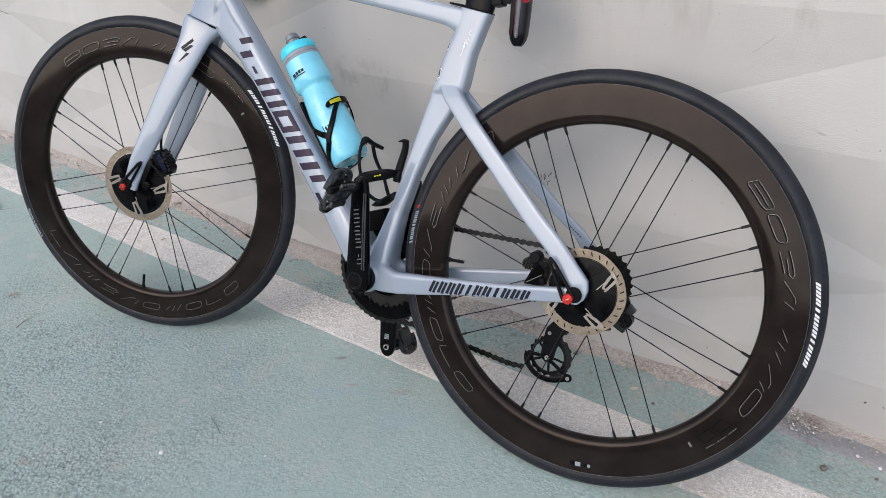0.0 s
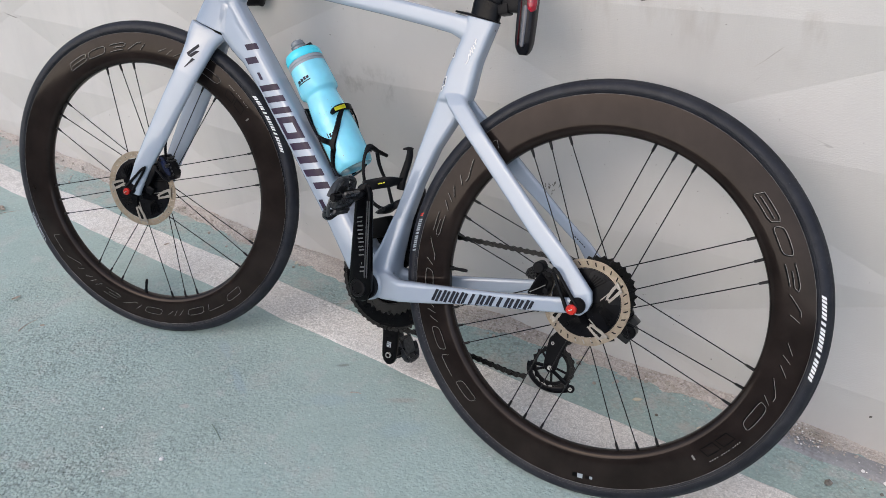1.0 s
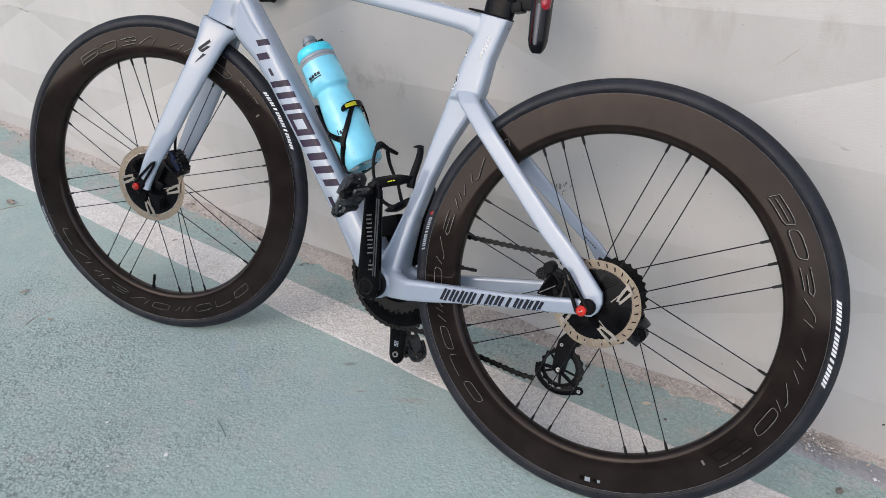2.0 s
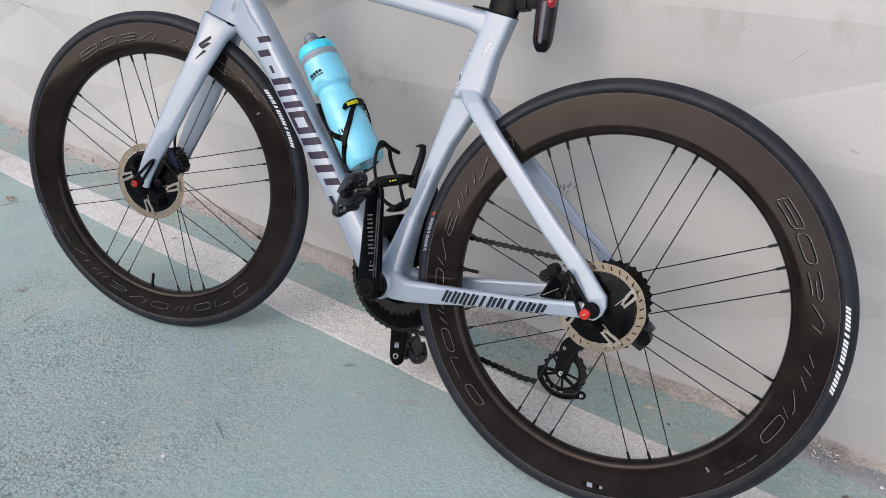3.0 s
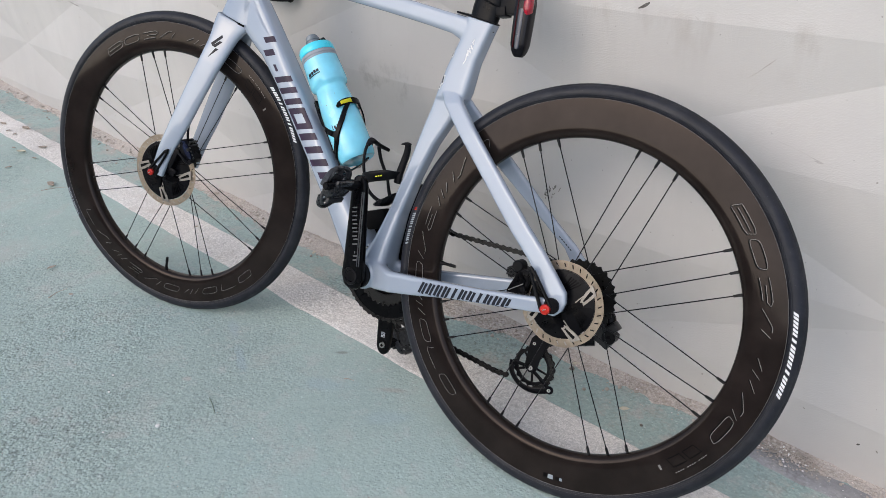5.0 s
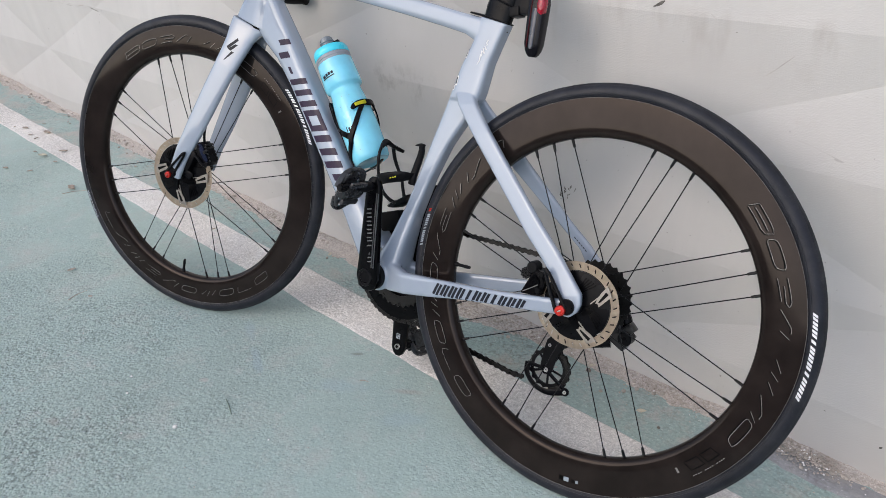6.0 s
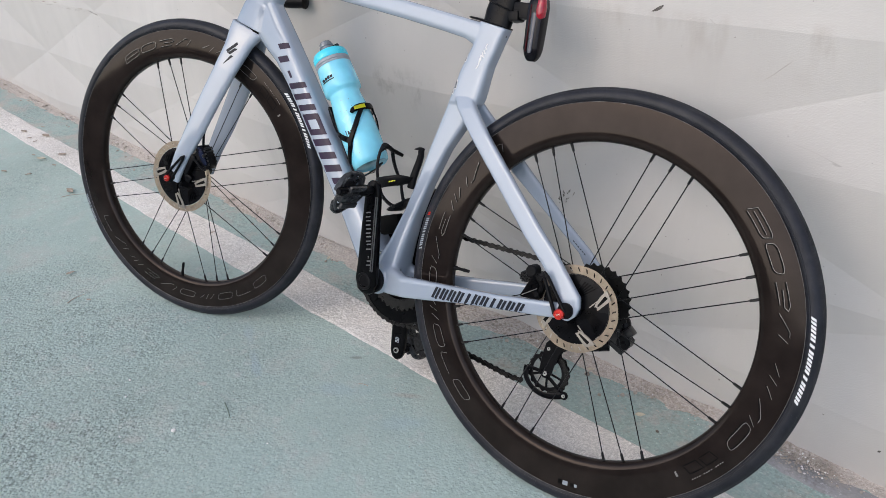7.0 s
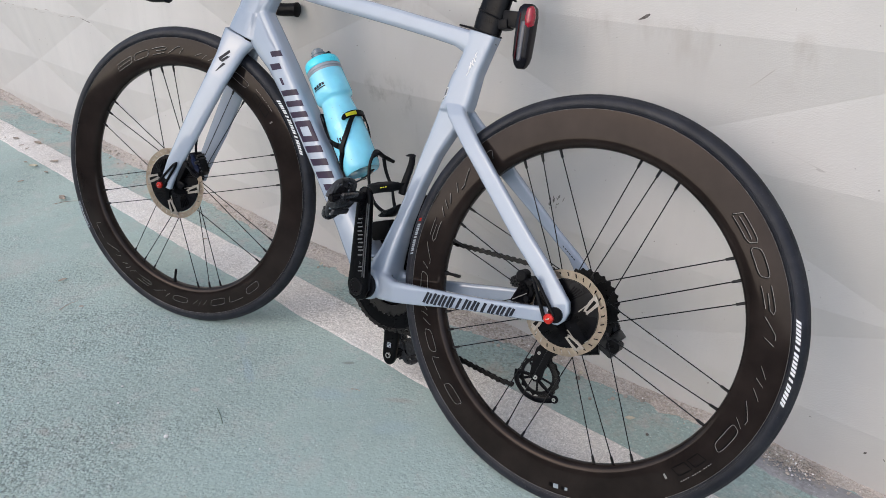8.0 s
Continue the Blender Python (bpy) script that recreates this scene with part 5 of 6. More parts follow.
# ---- bottle and cages ----
BOT = Vector((-0.476, 0, 0.126))
B_UP, B_OUT = Vector((-0.602, 0, 0.7985)), Vector((0.7985, 0, 0.602))
BOTTLE_M = Matrix(((B_OUT.x, B_UP.x, 0, BOT.x), (0, 0, -1, 0), (B_OUT.z, B_UP.z, 0, BOT.z), (0, 0, 0, 1)))


def bottle():
    bt = new("water_bottle")
    bt.matrix_world = BIKE @ BOTTLE_M
    tagged(bt, "bright cyan squeeze bottle with grey banded cap in a cage", "bottle")
    bm = bmesh.new()
    prof = [(0.0002, 0.004), (0.026, 0.003), (0.0315, 0.0), (0.0345, 0.003), (0.0363, 0.011), (0.0368, 0.03), (0.0366, 0.075), (0.0352, 0.105), (0.0326, 0.128), (0.0306, 0.142), (0.0301, 0.1485), (0.0313, 0.1520), (0.0352, 0.1550), (0.0366, 0.1595), (0.0360, 0.176), (0.0350, 0.198), (0.0342, 0.209), (0.0002, 0.2095)]
    revolve(bm, prof, 64)
    # soft dent at the shoulder
    for v in bm.verts:
        if 0.143 < v.co.y < 0.172 and v.co.z > 0.0:
            f = math.exp(-((v.co.y - 0.156) / 0.008) ** 2) * math.exp(-((v.co.x - 0.004) / 0.014) ** 2)
            v.co.z -= 0.0055 * f
            v.co.z += 0.0022 * math.exp(-((v.co.y - 0.1665) / 0.004) ** 2) * math.exp(-((v.co.x - 0.006) / 0.012) ** 2)
    part("bottle_body", bm, M_BOTTLE, bt, "translucent cyan body", sharp=60)
    bm = bmesh.new()
    revolve(bm, [(0.0002, 0.2087), (0.0344, 0.2087), (0.0349, 0.2096), (0.0349, 0.2120), (0.0338, 0.2126), (0.0338, 0.2138), (0.0349, 0.2144), (0.0347, 0.2197), (0.0336, 0.2207), (0.0002, 0.2207)], 64)
    part("cap_band", bm, M_GREYBAND, bt, "grey rubber band round the cap")
    bm = bmesh.new()
    revolve(bm, [(0.0002, 0.2207), (0.0342, 0.2207), (0.0350, 0.2222), (0.0344, 0.2322), (0.0320, 0.2372), (0.0260, 0.2402), (0.0170, 0.2409), (0.0002, 0.2407)], 64)
    part("cap", bm, M_CAP, bt, "cyan screw cap")
    bm = bmesh.new()
    revolve(bm, [(0.0002, 0.2402), (0.0150, 0.2402), (0.0155, 0.2432), (0.0130, 0.2447), (0.0128, 0.2507), (0.0142, 0.2517), (0.0142, 0.2537), (0.0125, 0.2547), (0.0122, 0.2597), (0.0100, 0.2627), (0.0002, 0.2630)], 36)
    part("nozzle", bm, M_NOZZLE, bt, "smoky grey drinking nozzle", sharp=25)
    bm = bmesh.new()
    block(bm, (0.020, 0.2417, 0.004), (0.020, 0.005, 0.009), Matrix.Rotation(radians(20), 3, "Y"), 0.0018)
    part("lock_lever", bm, M_PLASTIC, bt)
    # dirt specks
    rs = random.Random(17)
    for _ in range(16):
        a, y = radians(rs.uniform(40, 130)), rs.uniform(0.015, 0.135)
        bm = bmesh.new()
        q = rs.uniform(0.0005, 0.0011)
        rr = 0.0372 if y < 0.08 else 0.0372 - (y - 0.08) * 0.085
        block(bm, (rr * math.cos(a), y, rr * math.sin(a)), (q, q * 1.3, q), None, 0)
        part("speck", bm, M_SCUFF, bt, "dark speck of dirt")
    # printed bars
    for y0, y1, a0, a1, mat in ((0.1745, 0.1765, 66, 112, M_DECAL_DARK), (0.1785, 0.1835, 68, 76, M_DECAL_DARK), (0.1780, 0.1840, 78, 86, M_DECAL_DARK), (0.1775, 0.1835, 88, 96, M_DECAL_DARK), (0.1775, 0.1830, 98, 110, M_DECAL_DARK),
                                (0.062, 0.069, 62, 67, M_DECAL_DARK), (0.062, 0.069, 70, 76, M_DECAL_DARK), (0.062, 0.069, 80, 86, M_DECAL_DARK), (0.062, 0.072, 90, 93, M_DECAL_DARK)):
        bm = bmesh.new()
        r = 0.0366 if y0 > 0.15 else 0.0371
        cols = []
        for k in range(7):
            a = radians(a0 + (a1 - a0) * k / 6)
            cols.append([bm.verts.new((r * math.cos(a), y, r * math.sin(a))) for y in (y0, y1)])
        for p, q in zip(cols, cols[1:]):
            bm.faces.new((p[0], q[0], q[1], p[1]))
        part("print_bar", bm, mat, bt)


bottle()


def around(keys, place, steps=6):
    """Points along keys of (height, angle, radius), eased between them."""
    out = []
    for (s0, a0, r0), (s1, a1, r1) in zip(keys, keys[1:]):
        for k in range(steps):
            u = k / steps
            out.append(place(s0 + (s1 - s0) * u, a0 + (a1 - a0) * u, r0 + (r1 - r0) * u))
    return out + [place(*keys[-1])]


def on_bottle(s, angle, r=0.0395):
    a = radians(angle)
    return (r * math.cos(a), s, r * math.sin(a))


def bottle_cage():
    """Carbon cage on the down tube that holds the bottle."""
    bm = bmesh.new()
    block(bm, (-0.0405, 0.075, 0), (0.004, 0.14, 0.018), None, 0.0015)
    cg = part("bottle_cage", bm, M_GLOSS, bike, "black carbon bottle cage with a yellow stripe")
    cg.matrix_basis = BOTTLE_M
    axis = lambda p: Vector((0, p.y, 0))
    for sgn in (1, -1):
        # down from the back, under the bottle's side, then up to the hook in one bent ribbon
        for keys, w0, w1 in (([(0.140, 168, 0.0412), (0.112, 156, 0.0400), (0.080, 134, 0.0392), (0.062, 108, 0.0388), (0.051, 88, 0.0388)], 0.008, 0.0125),
                             ([(0.047, 90, 0.0391), (0.060, 73, 0.0394), (0.073, 56, 0.0398), (0.089, 38, 0.0402), (0.101, 22, 0.0406)], 0.0115, 0.0085),
                             ([(0.053, 86, 0.0391), (0.040, 94, 0.0390), (0.028, 110, 0.0388), (0.014, 128, 0.0386), (0.000, 132, 0.0374), (-0.006, 132, 0.0310)], 0.0115, 0.0090)):
            bm = bmesh.new()
            pts = around([(h, sgn * a, r) for h, a, r in keys], on_bottle)
            ribbon(bm, pts, [w0 + (w1 - w0) * k / (len(pts) - 1) for k in range(len(pts))], 0.0030, axis)
            part("cage_arm", bm, M_GLOSS, cg, sharp=30)
    bm = bmesh.new()
    hook = around([(0.0985, 56, 0.0398), (0.1030, 46, 0.0404), (0.1050, 32, 0.0408), (0.1060, 14, 0.0410), (0.1060, -14, 0.0410), (0.1050, -32, 0.0408), (0.1030, -46, 0.0404), (0.0985, -56, 0.0398)], on_bottle)
    ribbon(bm, hook, [0.0030 + 0.0105 * math.sin(math.pi * k / (len(hook) - 1)) ** 0.4 for k in range(len(hook))], 0.0034, axis)
    part("cage_hook", bm, M_GLOSS, cg, sharp=30)
    bm = bmesh.new()
    cols = []
    for k in range(9):
        a = radians(44 - 32 * k / 8)
        cols.append([bm.verts.new((0.0434 * math.cos(a), y, 0.0434 * math.sin(a))) for y in (0.1000 + 0.0001 * k, 0.1062 + 0.0003 * k)])
    for p, q in zip(cols, cols[1:]):
        bm.faces.new((p[0], p[1], q[1], q[0]))
    bmesh.ops.solidify(bm, geom=bm.faces[:], thickness=0.0006)
    part("yellow_stripe", bm, M_YELLOW, cg, "acid yellow stripe")
    bm = bmesh.new()
    tube(bm, curve_pts([on_bottle(-0.006, 180, 0.040), on_bottle(-0.010, 180, 0.020), on_bottle(-0.010, 0, 0.010), on_bottle(-0.006, 0, 0.022)]), 0.010, 8, 0.002)
    part("cage_foot", bm, M_GLOSS, cg)


bottle_cage()


def empty_cage():
    """Empty cage on the seat tube."""
    bm = bmesh.new()
    spine = curve_pts([(-0.3600, -0.012, 0.1785), (-0.3592, -0.012, 0.170), (-0.3605, -0.012, 0.158), (-0.3640, -0.013, 0.140), (-0.3668, -0.014, 0.124), (-0.3685, -0.014, 0.107)])
    tube(bm, spine, [0.0048 + 0.0030 * (k / (len(spine) - 1)) ** 0.7 for k in range(len(spine))], 10, 0.0062)
    cg = part("empty_bottle_cage", bm, M_PLASTIC, bike, "empty black bottle cage on the seat tube")
    bm = bmesh.new()
    tube(bm, curve_pts([(-0.3720, -0.010, 0.1785), (-0.3640, -0.012, 0.1798), (-0.3560, -0.012, 0.1788)], 4), [0.0014, 0.0018, 0.0022, 0.0026, 0.0030, 0.0032, 0.0034, 0.0034, 0.0030], 10, 0.0056)
    part("arm_lip", bm, M_PLASTIC, cg)
    bm = bmesh.new()
    tube(bm, curve_pts([(-0.3670, -0.015, 0.1210), (-0.380, -0.033, 0.1195), (-0.404, -0.0385, 0.1125), (-0.425, -0.034, 0.105), (-0.4365, -0.024, 0.101)]), 0.0100, 12, 0.0024)
    part("cage_band", bm, M_PLASTIC, cg)
    bm = bmesh.new()
    tube(bm, curve_pts([(-0.4345, -0.0245, 0.100), (-0.4415, -0.0245, 0.122), (-0.4450, -0.0230, 0.142), (-0.4455, -0.0195, 0.158), (-0.4435, -0.0150, 0.1655)]), 0.0030, 8, 0.0028)
    part("front_strut", bm, M_PLASTIC, cg)
    bm = bmesh.new()
    hook = curve_pts([(-0.4450, -0.018, 0.161), (-0.4442, -0.013, 0.1665), (-0.4405, -0.006, 0.1688), (-0.4362, 0.008, 0.1625), (-0.4280, 0.027, 0.1555)])
    tube(bm, hook, [0.0036 + 0.0046 * math.sin(math.pi * min(1.0, 0.05 + 0.93 * k / (len(hook) - 1))) ** 1.2 for k in range(len(hook))], 10, 0.0034)
    part("hook_tip", bm, M_PLASTIC, cg)
    bm = bmesh.new()
    far = curve_pts([(-0.4365, 0.006, 0.1600), (-0.4335, 0.012, 0.1400), (-0.4255, 0.017, 0.1210), (-0.4130, 0.014, 0.1080), (-0.4000, 0.004, 0.0930), (-0.3910, 0.0, 0.0790), (-0.3860, 0.0, 0.0700)])
    tube(bm, far, [0.0046 - 0.0012 * math.sin(math.pi * k / (len(far) - 1)) for k in range(len(far))], 8, 0.0028)
    part("far_strut", bm, M_PLASTIC, cg)
    bm = bmesh.new()
    tube(bm, curve_pts([(-0.4345, -0.0235, 0.100), (-0.4290, -0.018, 0.0815), (-0.4176, -0.011, 0.0690), (-0.4010, -0.010, 0.0655), (-0.3880, -0.010, 0.0735)]), 0.0038, 8, 0.0030)
    part("lower_strut", bm, M_PLASTIC, cg)
    bm = bmesh.new()
    for k in range(3):
        block(bm, (-0.3975 + 0.0045 * k, -0.0412 + 0.0009 * k, 0.1135 + 0.0018 * k), (0.0034, 0.0006, 0.0018), Matrix.Rotation(radians(-22), 3, "Y"), 0)
    part("print_bar", bm, M_YELLOW, cg, "tiny yellow-green mark")
    bm = bmesh.new()
    loft(bm, [((-0.412, -0.008, 0.058), (0, 0.010, 0), (0.002, 0, 0.003)), ((-0.402, -0.008, 0.062), (0, 0.018, 0), (0.002, 0, 0.007)), ((-0.388, -0.008, 0.068), (0, 0.020, 0), (0.004, 0, 0.010)), ((-0.375, -0.008, 0.079), (0, 0.014, 0), (0.004, 0, 0.009))], 16, 3.5)
    part("cage_foot", bm, M_PLASTIC, cg)
    bm = bmesh.new()
    disc(bm, 0.0036, -0.030, -0.022, 14, (-0.3905, 0, 0.069))
    part("cage_bolt", bm, M_CHAIN, cg)
    # matt black block between the tubes above the bottom bracket shell
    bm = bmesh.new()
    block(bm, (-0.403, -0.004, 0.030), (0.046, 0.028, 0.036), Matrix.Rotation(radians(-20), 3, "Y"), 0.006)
    part("black_block", bm, M_CAVITY, cg)


empty_cage()

# ---- markings ----
from mathutils.bvhtree import BVHTree


def tree_of(ob):
    bm = bmesh.new()
    bm.from_mesh(ob.data)
    t = BVHTree.FromBMesh(bm)
    bm.free()
    return t


FRAME_TREE, FORK_TREE, CRANK_TREE = tree_of(FRAME), tree_of(FORK_OB), tree_of(CL)


def stuck(name, tree, parent, quads, material, label="", lift=0.0005, steps=8, from_y=-0.4):
    """Thin print laid on a surface: quads are four (x, z) corners."""
    bm = bmesh.new()
    for p00, p10, p11, p01 in quads:
        grid = []
        for i in range(steps + 1):
            row = []
            for j in range(steps + 1):
                u, v = i / steps, j / steps
                x = (p00[0] * (1 - u) + p10[0] * u) * (1 - v) + (p01[0] * (1 - u) + p11[0] * u) * v
                z = (p00[1] * (1 - u) + p10[1] * u) * (1 - v) + (p01[1] * (1 - u) + p11[1] * u) * v
                hit, nor, _, _ = tree.ray_cast(Vector((x, from_y, z)), Vector((0, 1, 0)))
                row.append(bm.verts.new(hit + nor * lift) if hit else None)
            grid.append(row)
        for i in range(steps):
            for j in range(steps):
                f = (grid[i][j], grid[i + 1][j], grid[i + 1][j + 1], grid[i][j + 1])
                if all(f):
                    bm.faces.new(f)
    return part(name, bm, material, parent, label)


DT_C, DT_D, DT_N = Vector((-0.708, 0, 0.287)), Vector((0.648, 0, -0.761)), Vector((0.761, 0, 0.648))


def dt(t, w):
    p = DT_C + DT_D * t + DT_N * w
    return (p.x, p.z)


def side_bar(t0, t1, w0, w1):
    k = 0.018 / 0.0355
    f = lambda t, w: dt(t + (w + 0.015) * k, w)
    return (f(t0, w0), f(t1, w0), f(t1, w1), f(t0, w1))


# plain slanted bars, a dash and a frame, as wide as the marks they stand for
MARKS = [
    [side_bar(-0.050, -0.037, -0.002, 0.0205), side_bar(-0.022, -0.008, -0.015, 0.009)],
    [side_bar(0.012, 0.028, -0.006, 0.000)],
    [side_bar(0.040, 0.053, -0.016, 0.0205), side_bar(0.065, 0.078, -0.016, 0.0205), side_bar(0.090, 0.103, -0.016, 0.0205)],
    [side_bar(0.111, 0.124, -0.015, 0.0205), side_bar(0.145, 0.158, -0.015, 0.0205), side_bar(0.124, 0.145, -0.015, -0.007), side_bar(0.124, 0.145, 0.0125, 0.0205)],
    [side_bar(0.167, 0.182, -0.015, 0.0205), side_bar(0.196, 0.211, -0.015, 0.0205)],
    [side_bar(0.224, 0.239, -0.015, 0.0205)],
    [side_bar(0.252, 0.266, -0.008, 0.0195)],
    [side_bar(0.288, 0.312, -0.015, -0.006)],
]
for quads in MARKS:
    stuck("marking", FRAME_TREE, FRAME, quads, M_DECAL, "dark violet slanted marking")


def stay_bar(k, part_of):
    x0 = -0.262 + k * 0.0168
    up = lambda x: -0.0285 + (x + 0.262) * 0.165
    lo, hi = up(x0) - 0.0335, up(x0) - 0.012
    d = (hi - lo) * 0.36
    a, b = part_of
    h = lambda f: lo + (hi - lo) * f
    return [((x0 + d * f0 + w0), h(f0)) for f0, w0 in ((a[0], b[0]), (a[0], b[1]), (a[1], b[1]), (a[1], b[0]))]


STAY = {k: [((0, 1), (0.0, 0.0056)), ((0, 1), (0.0074, 0.0126))] if k not in (4, 7) else [((0, 1), (0.0035, 0.0092))] for k in range(11)}
for k, bits in STAY.items():
    stuck("marking", FRAME_TREE, FRAME, [stay_bar(k, b) for b in bits], M_DECAL_DARK, "black slanted marking on the chain stay", steps=5)
# tiny grey print on the far seat stay
for k in range(6):
    x = -0.0680 + 0.0044 * k
    z = 0.0812 - 0.0034 * k
    stuck("fine_print", FRAME_TREE, FRAME, [((x, z), (x + 0.0028, z - 0.0022), (x + 0.0034, z - 0.0006), (x + 0.0006, z + 0.0016))], M_DECAL_DARK, "tiny dark print on the far stay", steps=2, from_y=0.02)
# emblem on the fork leg
stuck("emblem", FORK_TREE, FORK_OB, [((0.115, 0.2905), (0.119, 0.2855), (0.141, 0.304), (0.138, 0.309)), ((0.119, 0.2855), (0.126, 0.2825), (0.142, 0.2955), (0.134, 0.2960)), ((0.112, 0.263), (0.1135, 0.2625), (0.1345, 0.2800), (0.1275, 0.2815))], M_DECAL_DARK, "black slanted emblem", steps=5)
# grey print on the crank, reading upwards
for k, wide in enumerate((0.0086, 0.0040, 0.0098, 0.0090, 0.0086, 0.0086, 0.0086)):
    z = -0.042 + k * 0.0146
    z1 = z + wide * 1.18
    x = -0.3985 - 0.143 * (z + 0.042)
    bars = [((x, z), (x + 0.0105, z + 0.0030), (x + 0.0105, z + 0.0054), (x, z + 0.0024)), ((x, z1 - 0.0024), (x + 0.0105, z1 + 0.0006), (x + 0.0105, z1 + 0.0030), (x, z1))]
    stuck("crank_print", CRANK_TREE, CL, bars if k != 1 else [((x + 0.0040, z), (x + 0.0056, z), (x + 0.0056, z1), (x + 0.0040, z1))], M_PRINT, "dark grey print", steps=4)
# chips of dark primer on the front of the seat tube, with raised pale lips
for x, z, h, w in ((-0.2976, 0.342, 0.014, 0.0017), (-0.3074, 0.295, 0.013, 0.0016), (-0.3112, 0.286, 0.005, 0.0010)):
    stuck("chip_lip", FRAME_TREE, FRAME, [((x - w - 0.001, z - 0.002), (x + w * 0.9, z - 0.001), (x + w + 0.0014, z + h + 0.002), (x - w * 0.3, z + h + 0.002))], M_CHALK, "pale lip of a paint chip", steps=4, lift=0.0003)
    stuck("paint_chip", FRAME_TREE, FRAME, [((x - w, z), (x + w * 0.6, z + 0.001), (x + w, z + h), (x - w * 0.4, z + h - 0.001))], M_DECAL_DARK, "dark chip in the paint", steps=4, lift=0.0006)
# pale scribble scratched into the lacquer
SCRIBBLE = [(-0.2600, 0.3745), (-0.2625, 0.3690), (-0.2595, 0.3660), (-0.2650, 0.3640), (-0.2605, 0.3585), (-0.2670, 0.3600), (-0.2630, 0.3520), (-0.2690, 0.3560), (-0.2670, 0.3470), (-0.2700, 0.3500), (-0.2700, 0.3400), (-0.2735, 0.3330)]
quads = []
for (x0, z0), (x1, z1) in zip(SCRIBBLE, SCRIBBLE[1:]):
    quads.append(((x0 - 0.0010, z0), (x0 + 0.0011, z0 + 0.0005), (x1 + 0.0010, z1), (x1 - 0.0011, z1 - 0.0005)))
stuck("scratch", FRAME_TREE, FRAME, quads, M_CHALK, "pale zigzag scratch", steps=3)


def rim_strip(bm, pts, width, lift=0.0005):
    """Thin printed line over the rim's flank through (angle, radius) points."""
    dense = []
    for (a1, r1), (a2, r2) in zip(pts, pts[1:]):
        n = max(2, int(abs(a2 - a1) / 0.8))
        dense += [(a1 + (a2 - a1) * k / n, r1 + (r2 - r1) * k / n) for k in range(n)]
    dense.append(pts[-1])
    P = [Vector((r * math.cos(radians(a)), r * math.sin(radians(a)))) for a, r in dense]
    rows = []
    for i, p in enumerate(P):
        d = (P[min(i + 1, len(P) - 1)] - P[max(i - 1, 0)]).normalized()
        n = Vector((-d.y, d.x)) * width / 2
        rows.append([bm.verts.new((q.x, -rim_half(q.length) - lift, q.y)) for q in (p - n, p + n)])
    for a, b in zip(rows, rows[1:]):
        bm.faces.new((a[0], a[1], b[1], b[0]))


def rim_mark(parent, a0, a1, r0, r1, lean, kind):
    """Outlined slanted figure between two angles; kind tells which strokes it has."""
    l = lean
    p = lambda u, v: (a0 + (a1 - a0) * u + l * v, r0 + (r1 - r0) * v)
    shapes = {
        "ring": [[p(0.5 + 0.5 * math.copysign(abs(math.cos(q * math.pi / 16)) ** 0.5, math.cos(q * math.pi / 16)), 0.5 + 0.5 * math.copysign(abs(math.sin(q * math.pi / 16)) ** 0.5, math.sin(q * math.pi / 16))) for q in range(33)]],
        "split": [[p(0, 0.1), p(0, 1), p(0.85, 1), p(1, 0.85), p(1, 0.15), p(0.85, 0), p(0.05, 0)], [p(0.1, 0.5), p(0.9, 0.5)]],
        "hook": [[p(0, 0.9), p(0.8, 1), p(1, 0.8), p(0.9, 0.5), p(0.3, 0.5)], [p(0.1, 0), p(0.9, 0.1)]],
        "slash": [[p(0.0, 0), p(0.55, 1), p(0.75, 1)], [p(0.85, 0), p(1, 0.9)]],
        "bars": [[p(0.1, 0.15), p(0.35, 0.85)], [p(0.5, 0), p(0.6, 0.9)], [p(0.8, 0.1), p(1.0, 1)]],
        "bent": [[p(0, 1), p(0.0, 0.15), p(0.12, 0), p(1, 0)]],
    }[kind]
    for shade, off, lift in ((M_LINE_DARK, 0.0, 0.0004), (M_LINE, 0.0013, 0.0006)):
        bm = bmesh.new()
        for pts in shapes:
            rim_strip(bm, [(a, r + off) for a, r in pts], 0.0026 if shade is M_LINE_DARK else 0.0008, lift)
        part("rim_marking", bm, shade, parent, "thin silver outline figure" if shade is M_LINE else "")


ROW_A = ((0.0, 9.0, "split"), (10.6, 19.0, "ring"), (21.0, 29.0, "hook"), (30.5, 37.5, "slash"), (43.5, 53.5, "bars"), (56.0, 63.0, "slash"), (64.0, 73.0, "ring"))
ROW_B = ("bent", "slash", "bars", "hook", "slash", "ring", "bars", "ring", "bent", "ring")
for parent, first in ((REAR, 46.0), (FRONT, 128.0)):
    for u0, u1, kind in ROW_A:
        rim_mark(parent, first - u0, first - u1, 0.2828, 0.2972, -1.2, kind)
for parent, first, step in ((REAR, 132.0, 10.3), (FRONT, -150.0, 10.9)):
    for k, kind in enumerate(ROW_B):
        rim_mark(parent, first + step * k, first + step * k + 8.2, 0.2975, 0.2830, 1.2, kind)
